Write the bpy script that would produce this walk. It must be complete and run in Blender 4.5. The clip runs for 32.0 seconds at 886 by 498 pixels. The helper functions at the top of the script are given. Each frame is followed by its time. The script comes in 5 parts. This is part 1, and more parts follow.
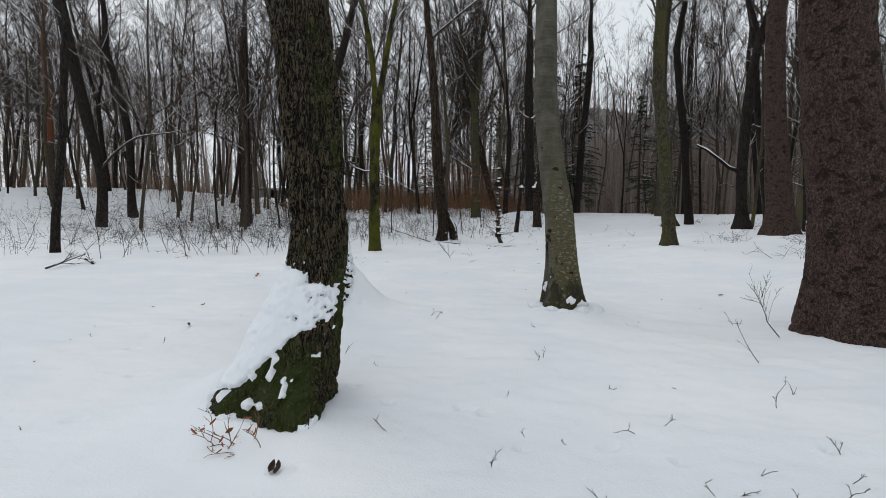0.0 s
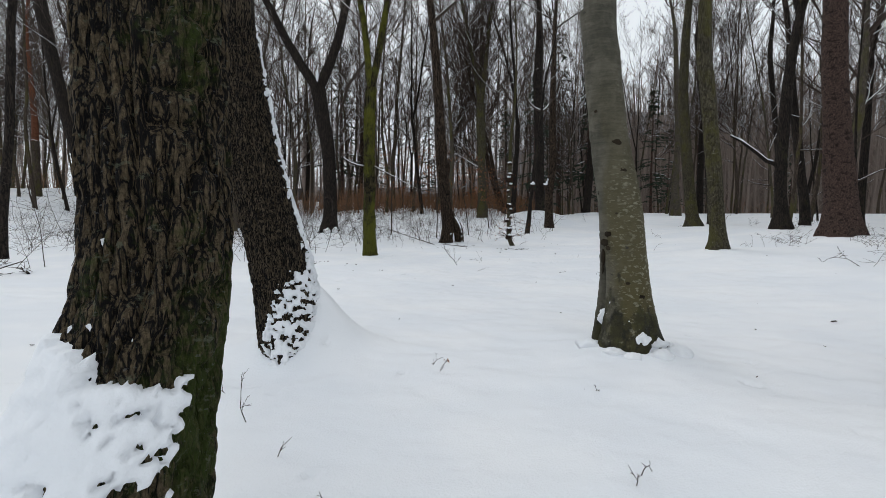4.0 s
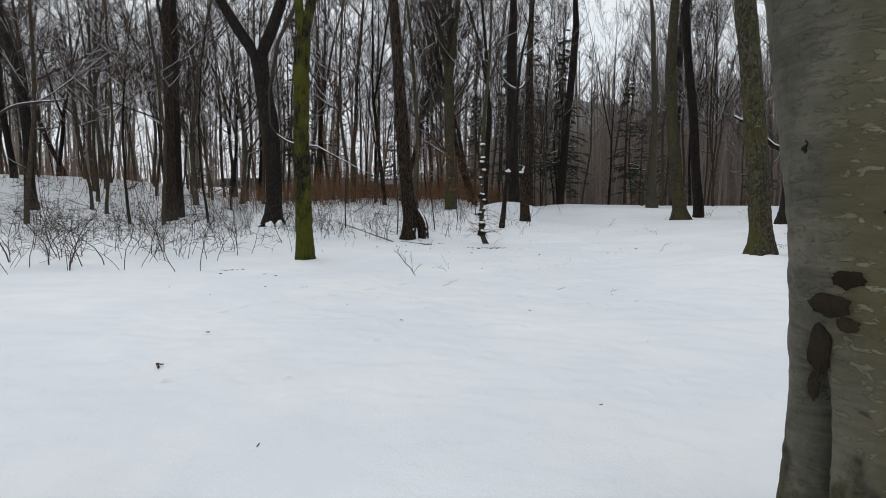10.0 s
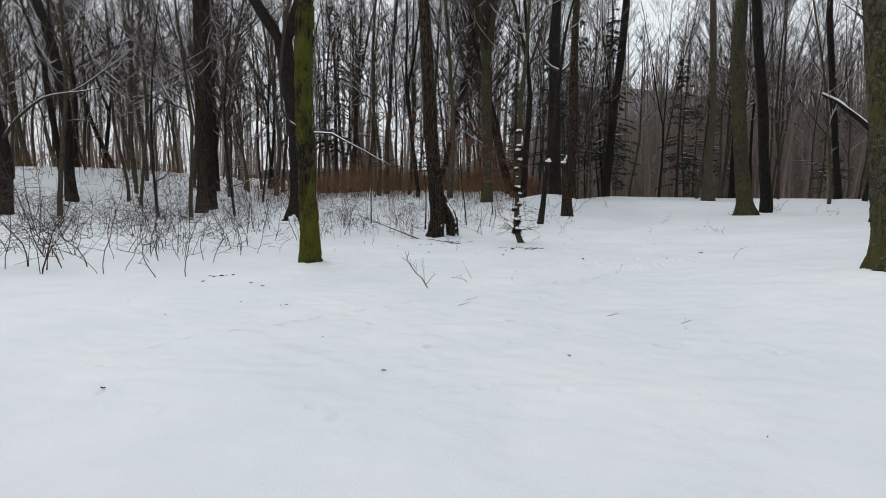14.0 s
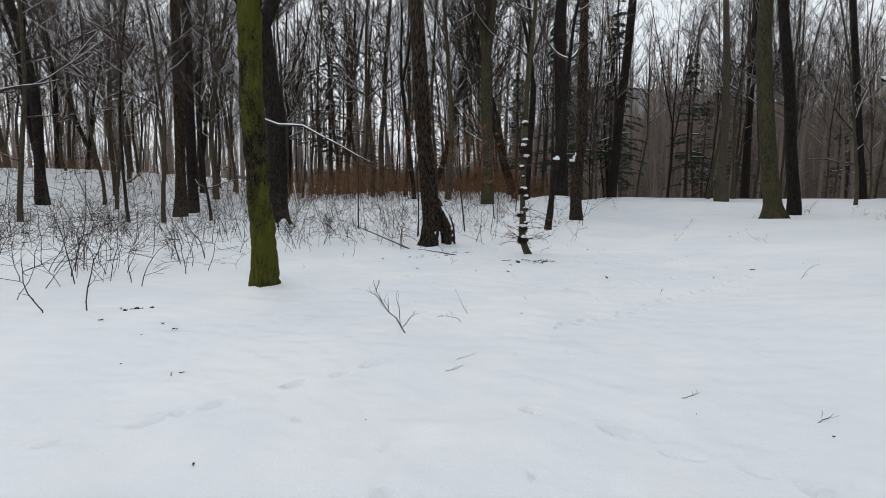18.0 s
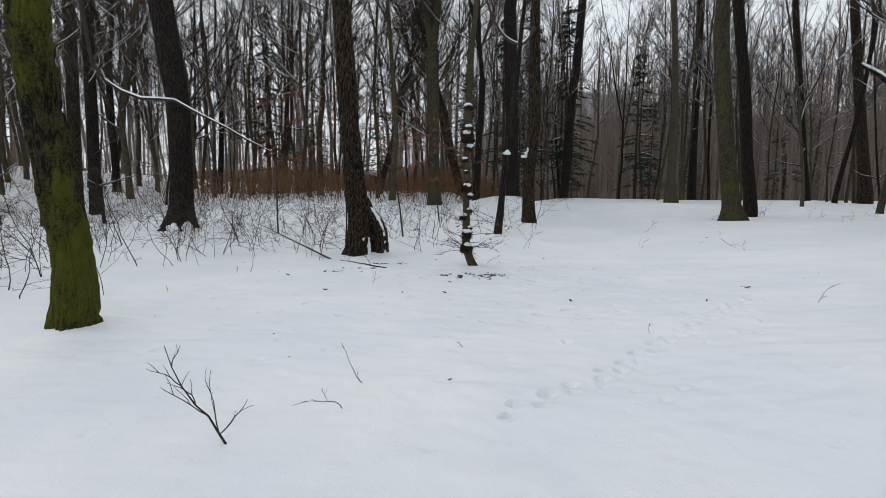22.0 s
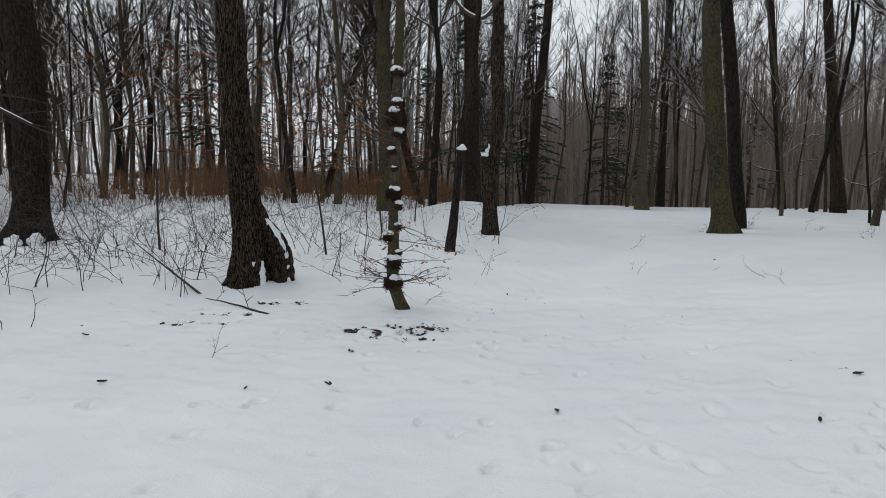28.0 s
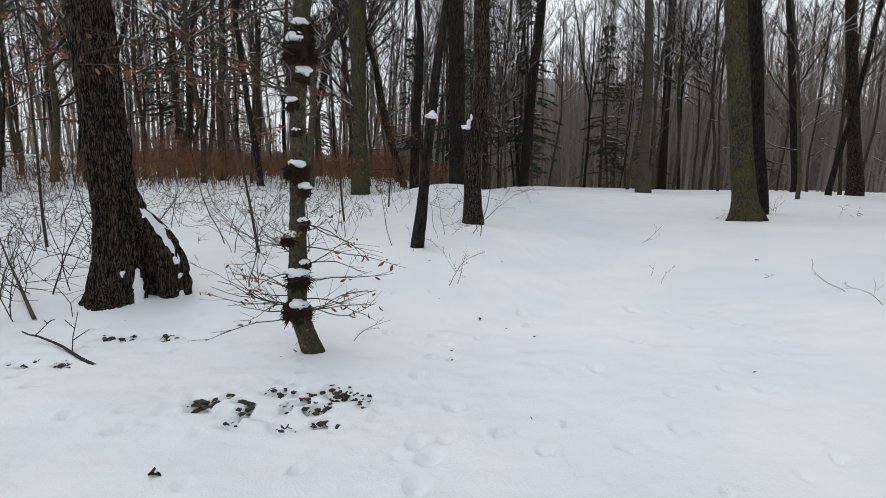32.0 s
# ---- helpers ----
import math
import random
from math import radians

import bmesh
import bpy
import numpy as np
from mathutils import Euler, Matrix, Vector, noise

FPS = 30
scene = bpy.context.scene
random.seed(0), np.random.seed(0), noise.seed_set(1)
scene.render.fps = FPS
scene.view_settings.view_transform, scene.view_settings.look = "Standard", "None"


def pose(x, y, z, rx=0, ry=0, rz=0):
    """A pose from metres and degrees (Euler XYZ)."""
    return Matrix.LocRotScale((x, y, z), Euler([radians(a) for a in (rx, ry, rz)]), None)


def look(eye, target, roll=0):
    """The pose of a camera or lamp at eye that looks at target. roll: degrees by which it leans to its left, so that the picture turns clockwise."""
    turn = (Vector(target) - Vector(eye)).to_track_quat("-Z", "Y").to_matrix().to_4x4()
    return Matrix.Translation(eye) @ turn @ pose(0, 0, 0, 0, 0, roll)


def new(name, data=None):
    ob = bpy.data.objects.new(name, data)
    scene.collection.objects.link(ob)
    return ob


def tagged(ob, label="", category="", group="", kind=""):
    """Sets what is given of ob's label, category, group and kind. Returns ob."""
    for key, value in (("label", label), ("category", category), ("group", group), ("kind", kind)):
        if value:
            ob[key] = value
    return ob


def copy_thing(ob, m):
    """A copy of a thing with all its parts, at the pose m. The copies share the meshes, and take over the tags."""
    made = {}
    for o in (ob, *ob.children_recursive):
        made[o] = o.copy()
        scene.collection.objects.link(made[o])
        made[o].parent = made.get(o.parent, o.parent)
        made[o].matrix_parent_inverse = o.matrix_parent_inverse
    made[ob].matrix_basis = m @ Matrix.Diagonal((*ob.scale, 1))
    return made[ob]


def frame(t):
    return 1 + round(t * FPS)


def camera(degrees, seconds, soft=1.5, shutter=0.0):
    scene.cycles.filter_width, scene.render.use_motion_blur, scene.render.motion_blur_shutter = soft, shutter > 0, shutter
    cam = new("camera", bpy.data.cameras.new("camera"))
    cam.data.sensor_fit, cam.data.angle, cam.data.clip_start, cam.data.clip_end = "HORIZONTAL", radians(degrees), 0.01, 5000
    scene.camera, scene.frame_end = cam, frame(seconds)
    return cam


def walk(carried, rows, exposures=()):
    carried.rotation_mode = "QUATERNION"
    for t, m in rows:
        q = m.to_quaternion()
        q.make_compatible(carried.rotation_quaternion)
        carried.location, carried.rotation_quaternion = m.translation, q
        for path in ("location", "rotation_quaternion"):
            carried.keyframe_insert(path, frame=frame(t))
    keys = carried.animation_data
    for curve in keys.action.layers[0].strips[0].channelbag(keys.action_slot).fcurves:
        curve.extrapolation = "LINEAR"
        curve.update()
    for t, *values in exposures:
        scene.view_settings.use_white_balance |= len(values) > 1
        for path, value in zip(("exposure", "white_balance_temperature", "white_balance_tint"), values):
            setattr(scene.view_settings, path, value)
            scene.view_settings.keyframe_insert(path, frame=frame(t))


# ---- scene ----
cam = camera(86.6, 32.0, 0.65)
PATH = [
    (0, (0.805, 0.982, 1.358), (0.629, 2.969, 1.207), 0.4),
    (0.5, (0.802, 1.229, 1.346), (0.624, 3.216, 1.214), 0.5),
    (1, (0.759, 1.514, 1.335), (0.576, 3.502, 1.222), 0.4),
    (1.5, (0.725, 1.734, 1.363), (0.532, 3.722, 1.267), 0.3),
    (2, (0.719, 2.023, 1.323), (0.508, 4.009, 1.218), 0.3),
    (2.5, (0.717, 2.228, 1.364), (0.501, 4.213, 1.259), 0.2),
    (3, (0.637, 2.53, 1.302), (0.442, 4.516, 1.176), 0.3),
    (3.5, (0.577, 2.785, 1.348), (0.39, 4.771, 1.213), 0.2),
    (4, (0.595, 3.064, 1.308), (0.402, 5.049, 1.16), 0.2),
    (4.5, (0.63, 3.331, 1.342), (0.452, 5.317, 1.182), 0.3),
    (6.5, (0.7, 4.325, 1.365), (0.535, 6.313, 1.211), 0.2),
    (7, (0.699, 4.543, 1.362), (0.536, 6.531, 1.215), 0.3),
    (7.5, (0.644, 4.868, 1.312), (0.505, 6.856, 1.154), 0.4),
    (8, (0.626, 5.11, 1.346), (0.504, 7.101, 1.2), 0.4),
    (8.5, (0.656, 5.422, 1.305), (0.534, 7.412, 1.149), 0.3),
    (9, (0.667, 5.672, 1.347), (0.549, 7.662, 1.19), 0.3),
    (9.5, (0.628, 5.92, 1.304), (0.537, 7.91, 1.123), 0.3),
    (10, (0.589, 6.192, 1.33), (0.527, 8.182, 1.145), 0.4),
    (10.5, (0.624, 6.407, 1.334), (0.545, 8.396, 1.144), 0.4),
    (11, (0.665, 6.667, 1.377), (0.549, 8.653, 1.177), 0.4),
    (11.5, (0.651, 6.866, 1.388), (0.526, 8.852, 1.193), 0.5),
    (12, (0.641, 7.143, 1.414), (0.495, 9.126, 1.201), 0.5),
    (12.5, (0.673, 7.329, 1.413), (0.49, 9.31, 1.209), 0.4),
    (13, (0.807, 7.529, 1.422), (0.569, 9.501, 1.185), 0.3),
    (13.5, (0.855, 7.67, 1.445), (0.605, 9.64, 1.213), 0.4),
    (14, (0.847, 7.873, 1.415), (0.616, 9.847, 1.192), 0.5),
    (14.5, (0.826, 8.137, 1.474), (0.581, 10.108, 1.243), 0.4),
    (16.5, (0.622, 9.173, 1.461), (0.33, 11.139, 1.233), 0.2),
    (17, (0.618, 9.383, 1.478), (0.338, 11.353, 1.279), 0.0),
    (17.5, (0.728, 9.677, 1.485), (0.463, 11.648, 1.272), 0.2),
    (18, (0.791, 9.96, 1.49), (0.557, 11.933, 1.269), 0.3),
    (18.5, (0.79, 10.284, 1.436), (0.595, 12.261, 1.206), 0.5),
    (19, (0.797, 10.554, 1.49), (0.633, 12.536, 1.278), 0.5),
    (19.5, (0.863, 10.788, 1.445), (0.722, 12.772, 1.241), 0.2),
    (20, (0.933, 11.076, 1.495), (0.808, 13.061, 1.281), 0.3),
    (20.5, (0.976, 11.287, 1.463), (0.864, 13.273, 1.251), 0.4),
    (21, (0.98, 11.634, 1.465), (0.902, 13.62, 1.243), 0.5),
    (21.5, (1.014, 11.913, 1.458), (0.961, 13.902, 1.253), 0.5),
    (22, (1.102, 12.263, 1.451), (1.063, 14.251, 1.235), 0.5),
    (22.5, (1.124, 12.539, 1.465), (1.105, 14.528, 1.258), 0.6),
    (23, (1.089, 12.883, 1.445), (1.118, 14.87, 1.224), 0.8),
    (23.5, (1.109, 13.131, 1.504), (1.161, 15.119, 1.289), 0.8),
    (24, (1.169, 13.405, 1.493), (1.216, 15.393, 1.281), 0.7),
    (24.5, (1.246, 13.642, 1.548), (1.303, 15.631, 1.343), 0.9),
    (25, (1.306, 13.904, 1.522), (1.383, 15.892, 1.318), 1.0),
    (25.5, (1.343, 14.184, 1.592), (1.43, 16.171, 1.384), 1.1),
    (27.5, (1.67, 15.251, 1.554), (1.756, 17.237, 1.328), 1.0),
    (28, (1.737, 15.53, 1.555), (1.843, 17.517, 1.354), 1.1),
    (28.5, (1.879, 15.889, 1.506), (2.003, 17.875, 1.305), 0.9),
    (29, (2.005, 16.158, 1.528), (2.156, 18.141, 1.322), 1.1),
    (29.5, (2.116, 16.505, 1.448), (2.292, 18.485, 1.226), 1.1),
    (30, (2.178, 16.794, 1.516), (2.368, 18.771, 1.281), 1.3),
    (30.5, (2.287, 17.071, 1.464), (2.445, 19.049, 1.217), 1.0),
    (31, (2.387, 17.331, 1.546), (2.491, 19.312, 1.292), 1.0),
    (31.5, (2.377, 17.615, 1.508), (2.477, 19.597, 1.257), 1.1),
    (32, (2.427, 17.859, 1.567), (2.553, 19.836, 1.294), 1.0),
]
EXPOSURES = [(0, -0.34), (4, -0.22), (7, -0.3), (10, -0.22), (17, -0.2), (25, -0.28), (29, -0.34), (32, -0.09)]
walk(cam, [(t, look(eye, target, roll)) for t, eye, target, roll in PATH], EXPOSURES)

# ---- sky and light: an overcast winter day ----
world = bpy.data.worlds.new("overcast_sky")
scene.world = world
world.use_nodes = True
wn, wl = world.node_tree.nodes, world.node_tree.links
wn.clear()
sky = wn.new("ShaderNodeTexSky")
sky.sky_type, sky.sun_disc = "NISHITA", False
sky.sun_elevation, sky.sun_rotation = radians(54), radians(-45)
sky.air_density, sky.dust_density, sky.altitude = 1.0, 6.0, 400
grey = wn.new("ShaderNodeHueSaturation")
grey.inputs["Saturation"].default_value = 0.12
cloud = wn.new("ShaderNodeMix")
cloud.data_type = "RGBA"
cloud.inputs[0].default_value = 0.8
cloud.inputs[7].default_value = (7.6, 8.14, 8.65, 1)
back = wn.new("ShaderNodeBackground")
back.inputs["Strength"].default_value = 0.133
wl.new(sky.outputs[0], grey.inputs["Color"])
wl.new(grey.outputs[0], cloud.inputs[6])
wl.new(cloud.outputs[2], back.inputs["Color"])
wl.new(back.outputs[0], wn.new("ShaderNodeOutputWorld").inputs["Surface"])

sun = new("sun", bpy.data.lights.new("sun", "SUN"))
sun.data.energy, sun.data.angle, sun.data.color = 0.55, radians(28), (1.0, 0.98, 0.95)
sun.matrix_world = look((0, 0, 40), (20, -20, 0))


# ---- materials ----
class Nodes:
    """A small helper round one node material."""

    def __init__(self, name, rough=0.85, spec=0.25):
        self.mat = bpy.data.materials.new(name)
        self.mat.use_nodes = True
        self.tree = self.mat.node_tree
        self.tree.nodes.clear()
        self.out = self.tree.nodes.new("ShaderNodeOutputMaterial")
        self.bsdf = self.tree.nodes.new("ShaderNodeBsdfPrincipled")
        self.bsdf.inputs["Roughness"].default_value = rough
        self.bsdf.inputs["Specular IOR Level"].default_value = spec
        self.tree.links.new(self.bsdf.outputs[0], self.out.inputs["Surface"])
        coord = self.tree.nodes.new("ShaderNodeTexCoord")
        self.coord = coord.outputs["Object"]

    def put(self, value, socket):
        if hasattr(value, "is_output"):
            self.tree.links.new(value, socket)
        else:
            socket.default_value = value

    def stretch(self, scale, random_shift=False):
        m = self.tree.nodes.new("ShaderNodeMapping")
        self.tree.links.new(self.coord, m.inputs["Vector"])
        m.inputs["Scale"].default_value = scale
        if random_shift:
            info = self.tree.nodes.new("ShaderNodeObjectInfo")
            k = self.tree.nodes.new("ShaderNodeMath")
            k.operation = "MULTIPLY"
            k.inputs[1].default_value = 37.0
            self.tree.links.new(info.outputs["Random"], k.inputs[0])
            self.tree.links.new(k.outputs[0], m.inputs["Location"])
        return m.outputs[0]

    def noise(self, scale, where=None, detail=4.0, rough=0.6, distortion=0.0):
        n = self.tree.nodes.new("ShaderNodeTexNoise")
        n.inputs["Scale"].default_value, n.inputs["Detail"].default_value = scale, detail
        n.inputs["Roughness"].default_value, n.inputs["Distortion"].default_value = rough, distortion
        self.tree.links.new(where or self.coord, n.inputs["Vector"])
        return n.outputs[0]

    def cells(self, scale, where=None, feature="DISTANCE_TO_EDGE"):
        n = self.tree.nodes.new("ShaderNodeTexVoronoi")
        n.feature = feature
        n.inputs["Scale"].default_value = scale
        self.tree.links.new(where or self.coord, n.inputs["Vector"])
        return n.outputs[0]

    def ramp(self, value, lo, hi):
        n = self.tree.nodes.new("ShaderNodeMapRange")
        n.interpolation_type = "SMOOTHSTEP"
        n.inputs["From Min"].default_value, n.inputs["From Max"].default_value = lo, hi
        self.tree.links.new(value, n.inputs["Value"])
        return n.outputs[0]

    def mix(self, factor, a, b):
        n = self.tree.nodes.new("ShaderNodeMix")
        n.data_type = "RGBA"
        self.put(factor, n.inputs[0])
        self.put(a if hasattr(a, "is_output") else (*a, 1), n.inputs[6])
        self.put(b if hasattr(b, "is_output") else (*b, 1), n.inputs[7])
        return n.outputs[2]

    def math(self, op, a, b):
        n = self.tree.nodes.new("ShaderNodeMath")
        n.operation = op
        self.put(a, n.inputs[0])
        self.put(b, n.inputs[1])
        return n.outputs[0]

    def random(self):
        return self.tree.nodes.new("ShaderNodeObjectInfo").outputs["Random"]

    def island(self):
        return self.tree.nodes.new("ShaderNodeNewGeometry").outputs["Random Per Island"]

    def colour(self, value):
        self.put(value if hasattr(value, "is_output") else (*value, 1), self.bsdf.inputs["Base Color"])

    def bump(self, height, strength, distance):
        n = self.tree.nodes.new("ShaderNodeBump")
        n.inputs["Strength"].default_value, n.inputs["Distance"].default_value = strength, distance
        self.tree.links.new(height, n.inputs["Height"])
        self.tree.links.new(n.outputs[0], self.bsdf.inputs["Normal"])


def snow_material():
    n = Nodes("snow", 0.62, 0.2)
    broad = n.ramp(n.noise(0.5, detail=3), 0.35, 0.7)
    n.colour(n.mix(broad, (0.80, 0.825, 0.86), (0.87, 0.88, 0.895)))
    fine = n.math("ADD", n.noise(70, detail=3), n.math("MULTIPLY", n.noise(9, detail=4), 1.6))
    n.bump(fine, 0.35, 0.012)
    return n.mat


def bark_material(name, dark, light, moss, moss_from, fissure=(26, 26, 5), depth=0.02, lichen=None, rough=0.9, wander=0.35, frost=0.0, plates=0.5, grain_scale=3.0, foot_moss=0.04, knots=0.66, gap=0.004):
    n = Nodes(name, rough, 0.2)
    along = n.stretch(fissure, True)
    wave = n.noise(1.0, along, 3, 0.55, wander)
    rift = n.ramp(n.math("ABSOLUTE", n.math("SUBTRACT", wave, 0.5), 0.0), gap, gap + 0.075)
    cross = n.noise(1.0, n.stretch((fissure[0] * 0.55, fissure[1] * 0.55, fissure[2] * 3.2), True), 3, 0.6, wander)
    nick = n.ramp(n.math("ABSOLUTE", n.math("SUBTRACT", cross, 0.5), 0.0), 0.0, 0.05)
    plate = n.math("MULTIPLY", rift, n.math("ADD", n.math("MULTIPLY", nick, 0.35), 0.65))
    grain = n.noise(grain_scale, along, 7, 0.75, 0.6)
    face = n.mix(n.ramp(grain, 0.33, 0.70), tuple(0.30 * v for v in light), light)
    blotch = n.ramp(n.noise(3.2, n.stretch((1, 1, 0.45), True), 5, 0.7), 0.50, 0.72)
    face = n.mix(n.math("MULTIPLY", blotch, 0.4), face, tuple(0.25 * v for v in light))
    knot = n.ramp(n.noise(7.0, n.stretch((1, 1, 1.5), True), 3, 0.6), knots, knots + 0.04)
    face = n.mix(n.math("MULTIPLY", knot, 0.7), face, dark)
    # shade in the cracks is put into the colour: rifts and nicks go dark
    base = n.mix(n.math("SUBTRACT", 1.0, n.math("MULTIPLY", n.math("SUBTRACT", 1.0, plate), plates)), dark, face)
    split = n.tree.nodes.new("ShaderNodeSeparateXYZ")
    n.tree.links.new(n.coord, split.inputs[0])
    low = n.math("SUBTRACT", 1.0, n.ramp(split.outputs["Z"], 0.1, 1.8))
    patch = n.noise(2.2, n.stretch((1, 1, 0.6), True), 5, 0.65)
    fine = n.noise(38, detail=3)
    green = n.ramp(n.math("ADD", n.math("ADD", patch, n.math("MULTIPLY", low, foot_moss)), n.math("MULTIPLY", fine, 0.35)), moss_from, moss_from + 0.2)
    base = n.mix(n.math("MULTIPLY", green, 0.85), base, moss)
    if lichen:
        spot = n.ramp(n.noise(16, n.stretch((1, 1, 1.6), True), 4, 0.7), 0.60, 0.68)
        base = n.mix(n.math("MULTIPLY", spot, 0.7), base, lichen)
    if frost:
        speck = n.ramp(n.noise(55, n.stretch((1, 1, 1.4), True), 2, 0.5), 0.68, 0.72)
        base = n.mix(n.math("MULTIPLY", speck, frost), base, (0.55, 0.56, 0.56))
    n.colour(base)
    n.bump(n.math("ADD", plate, n.math("MULTIPLY", grain, 0.9)), 1.0, depth)
    return n.mat


def beech_material():
    n = Nodes("beech_bark", 0.75, 0.3)
    split = n.tree.nodes.new("ShaderNodeSeparateXYZ")
    n.tree.links.new(n.coord, split.inputs[0])
    across = n.math("ADD", n.math("MULTIPLY", split.outputs["X"], 0.6), n.math("ADD", n.math("MULTIPLY", split.outputs["Y"], -0.8), n.math("MULTIPLY", split.outputs["Z"], 0.134)))
    bands = n.noise(1.0, n.stretch((4, 4, 26)), 5, 0.65, 0.6)
    mottled = n.noise(4, n.stretch((1, 1, 0.7)), 6, 0.68)
    base = n.mix(n.ramp(n.math("ADD", n.math("MULTIPLY", bands, 0.4), n.math("MULTIPLY", mottled, 0.6)), 0.36, 0.66), (0.050, 0.047, 0.034), (0.128, 0.118, 0.089))
    drift = n.math("MULTIPLY", n.math("SUBTRACT", n.noise(2.4, n.stretch((1.4, 1.4, 0.6)), 5, 0.65), 0.5), 0.9)
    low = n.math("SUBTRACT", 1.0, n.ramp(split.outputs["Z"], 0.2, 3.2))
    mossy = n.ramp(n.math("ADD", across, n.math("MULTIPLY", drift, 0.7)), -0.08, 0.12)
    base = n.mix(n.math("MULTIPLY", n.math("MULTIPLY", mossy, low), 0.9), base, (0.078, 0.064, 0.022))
    pale = n.ramp(n.noise(1.0, n.stretch((19, 19, 40)), 4, 0.6, 0.2), 0.54, 0.60)
    where = n.ramp(n.math("SUBTRACT", n.math("ADD", across, n.math("MULTIPLY", drift, 0.8)), n.math("MULTIPLY", split.outputs["Z"], 0.14)), -0.20, 0.08)
    base = n.mix(n.math("MULTIPLY", n.math("MULTIPLY", pale, where), 0.9), base, (0.235, 0.222, 0.158))
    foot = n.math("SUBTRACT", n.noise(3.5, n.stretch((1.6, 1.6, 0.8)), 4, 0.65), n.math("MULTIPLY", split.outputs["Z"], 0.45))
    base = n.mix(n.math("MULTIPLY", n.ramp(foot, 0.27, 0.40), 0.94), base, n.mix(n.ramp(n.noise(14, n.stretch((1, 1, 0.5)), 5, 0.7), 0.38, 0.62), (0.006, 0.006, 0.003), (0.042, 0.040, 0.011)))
    crease = n.ramp(n.math("ABSOLUTE", n.math("SUBTRACT", n.noise(1.0, n.stretch((3, 3, 14)), 4, 0.65, 0.8), 0.5), 0.0), 0.0, 0.014)
    base = n.mix(n.math("MULTIPLY", n.math("SUBTRACT", 1.0, crease), n.math("MULTIPLY", mossy, 0.35)), base, (0.030, 0.026, 0.014))
    stain = n.math("MULTIPLY", n.ramp(n.noise(9, n.stretch((1, 1, 0.6)), 5, 0.7), 0.48, 0.62), n.math("SUBTRACT", 1.0, n.ramp(split.outputs["Z"], 0.05, 0.7)))
    base = n.mix(n.math("MULTIPLY", stain, 0.8), base, (0.030, 0.027, 0.009))
    scar = n.ramp(n.noise(1.0, n.stretch((7, 7, 17)), 3, 0.5), 0.70, 0.73)
    base = n.mix(scar, base, (0.035, 0.03, 0.022))
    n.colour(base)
    n.bump(n.math("ADD", n.math("ADD", n.math("MULTIPLY", bands, 0.6), n.math("MULTIPLY", n.noise(30, detail=4), 0.5)), n.math("MULTIPLY", pale, 0.5)), 0.8, 0.014)
    return n.mat


def plain_material(name, a, b, scale=20.0, rough=0.85, spec=0.2, per="random", bump=0.3, depth=0.004):
    n = Nodes(name, rough, spec)
    vary = n.random() if per == "random" else n.island()
    mixed = n.math("ADD", n.math("MULTIPLY", vary, 0.6), n.math("MULTIPLY", n.noise(scale, n.stretch((1, 1, 0.4))), 0.45))
    n.colour(n.mix(mixed, a, b))
    n.bump(n.noise(scale * 2, n.stretch((1, 1, 0.3))), bump, depth)
    return n.mat


SNOW = snow_material()
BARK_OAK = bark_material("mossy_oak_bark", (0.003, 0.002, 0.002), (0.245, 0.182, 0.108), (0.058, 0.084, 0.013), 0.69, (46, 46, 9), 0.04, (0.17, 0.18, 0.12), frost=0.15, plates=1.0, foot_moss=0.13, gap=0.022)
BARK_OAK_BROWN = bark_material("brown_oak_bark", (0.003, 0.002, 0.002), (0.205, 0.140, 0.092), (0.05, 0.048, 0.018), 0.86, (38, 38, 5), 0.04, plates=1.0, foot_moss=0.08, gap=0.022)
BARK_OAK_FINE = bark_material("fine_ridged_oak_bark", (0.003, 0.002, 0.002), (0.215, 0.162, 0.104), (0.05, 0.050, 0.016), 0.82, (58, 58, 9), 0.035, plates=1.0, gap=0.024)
BARK_SPRUCE = bark_material("spruce_bark", (0.014, 0.009, 0.007), (0.215, 0.136, 0.110), (0.095, 0.075, 0.045), 0.80, (30, 30, 19), 0.025, plates=0.75, grain_scale=1.2, knots=0.57, wander=0.9)
BARK_MOSS = bark_material("green_mossy_bark", (0.005, 0.004, 0.003), (0.084, 0.068, 0.030), (0.110, 0.114, 0.013), 0.58, (15, 15, 3.5), 0.04, plates=0.92, foot_moss=0.12)
BARK_OLIVE = bark_material("olive_mossy_bark", (0.008, 0.007, 0.005), (0.120, 0.104, 0.066), (0.072, 0.066, 0.020), 0.64, (12, 12, 5), 0.015, (0.20, 0.19, 0.14), plates=0.7)
BARK_DARK = bark_material("dark_wet_bark", (0.004, 0.003, 0.003), (0.050, 0.038, 0.030), (0.038, 0.036, 0.015), 0.77, (16, 16, 3), 0.02, plates=0.85)
BARK_GREY = bark_material("grey_beech_bark", (0.020, 0.017, 0.013), (0.145, 0.122, 0.096), (0.078, 0.072, 0.026), 0.64, (6, 6, 3), 0.008, plates=0.4)
BARK_MID = bark_material("brown_grey_bark", (0.012, 0.009, 0.007), (0.125, 0.094, 0.073), (0.072, 0.066, 0.022), 0.66, (10, 10, 3), 0.012, plates=0.55)
BARK_BURL = bark_material("olive_knotty_bark", (0.011, 0.009, 0.006), (0.128, 0.106, 0.070), (0.046, 0.046, 0.015), 0.62, (18, 18, 9), 0.006, plates=0.5)
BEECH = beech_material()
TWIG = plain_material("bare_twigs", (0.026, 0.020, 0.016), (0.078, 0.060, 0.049))
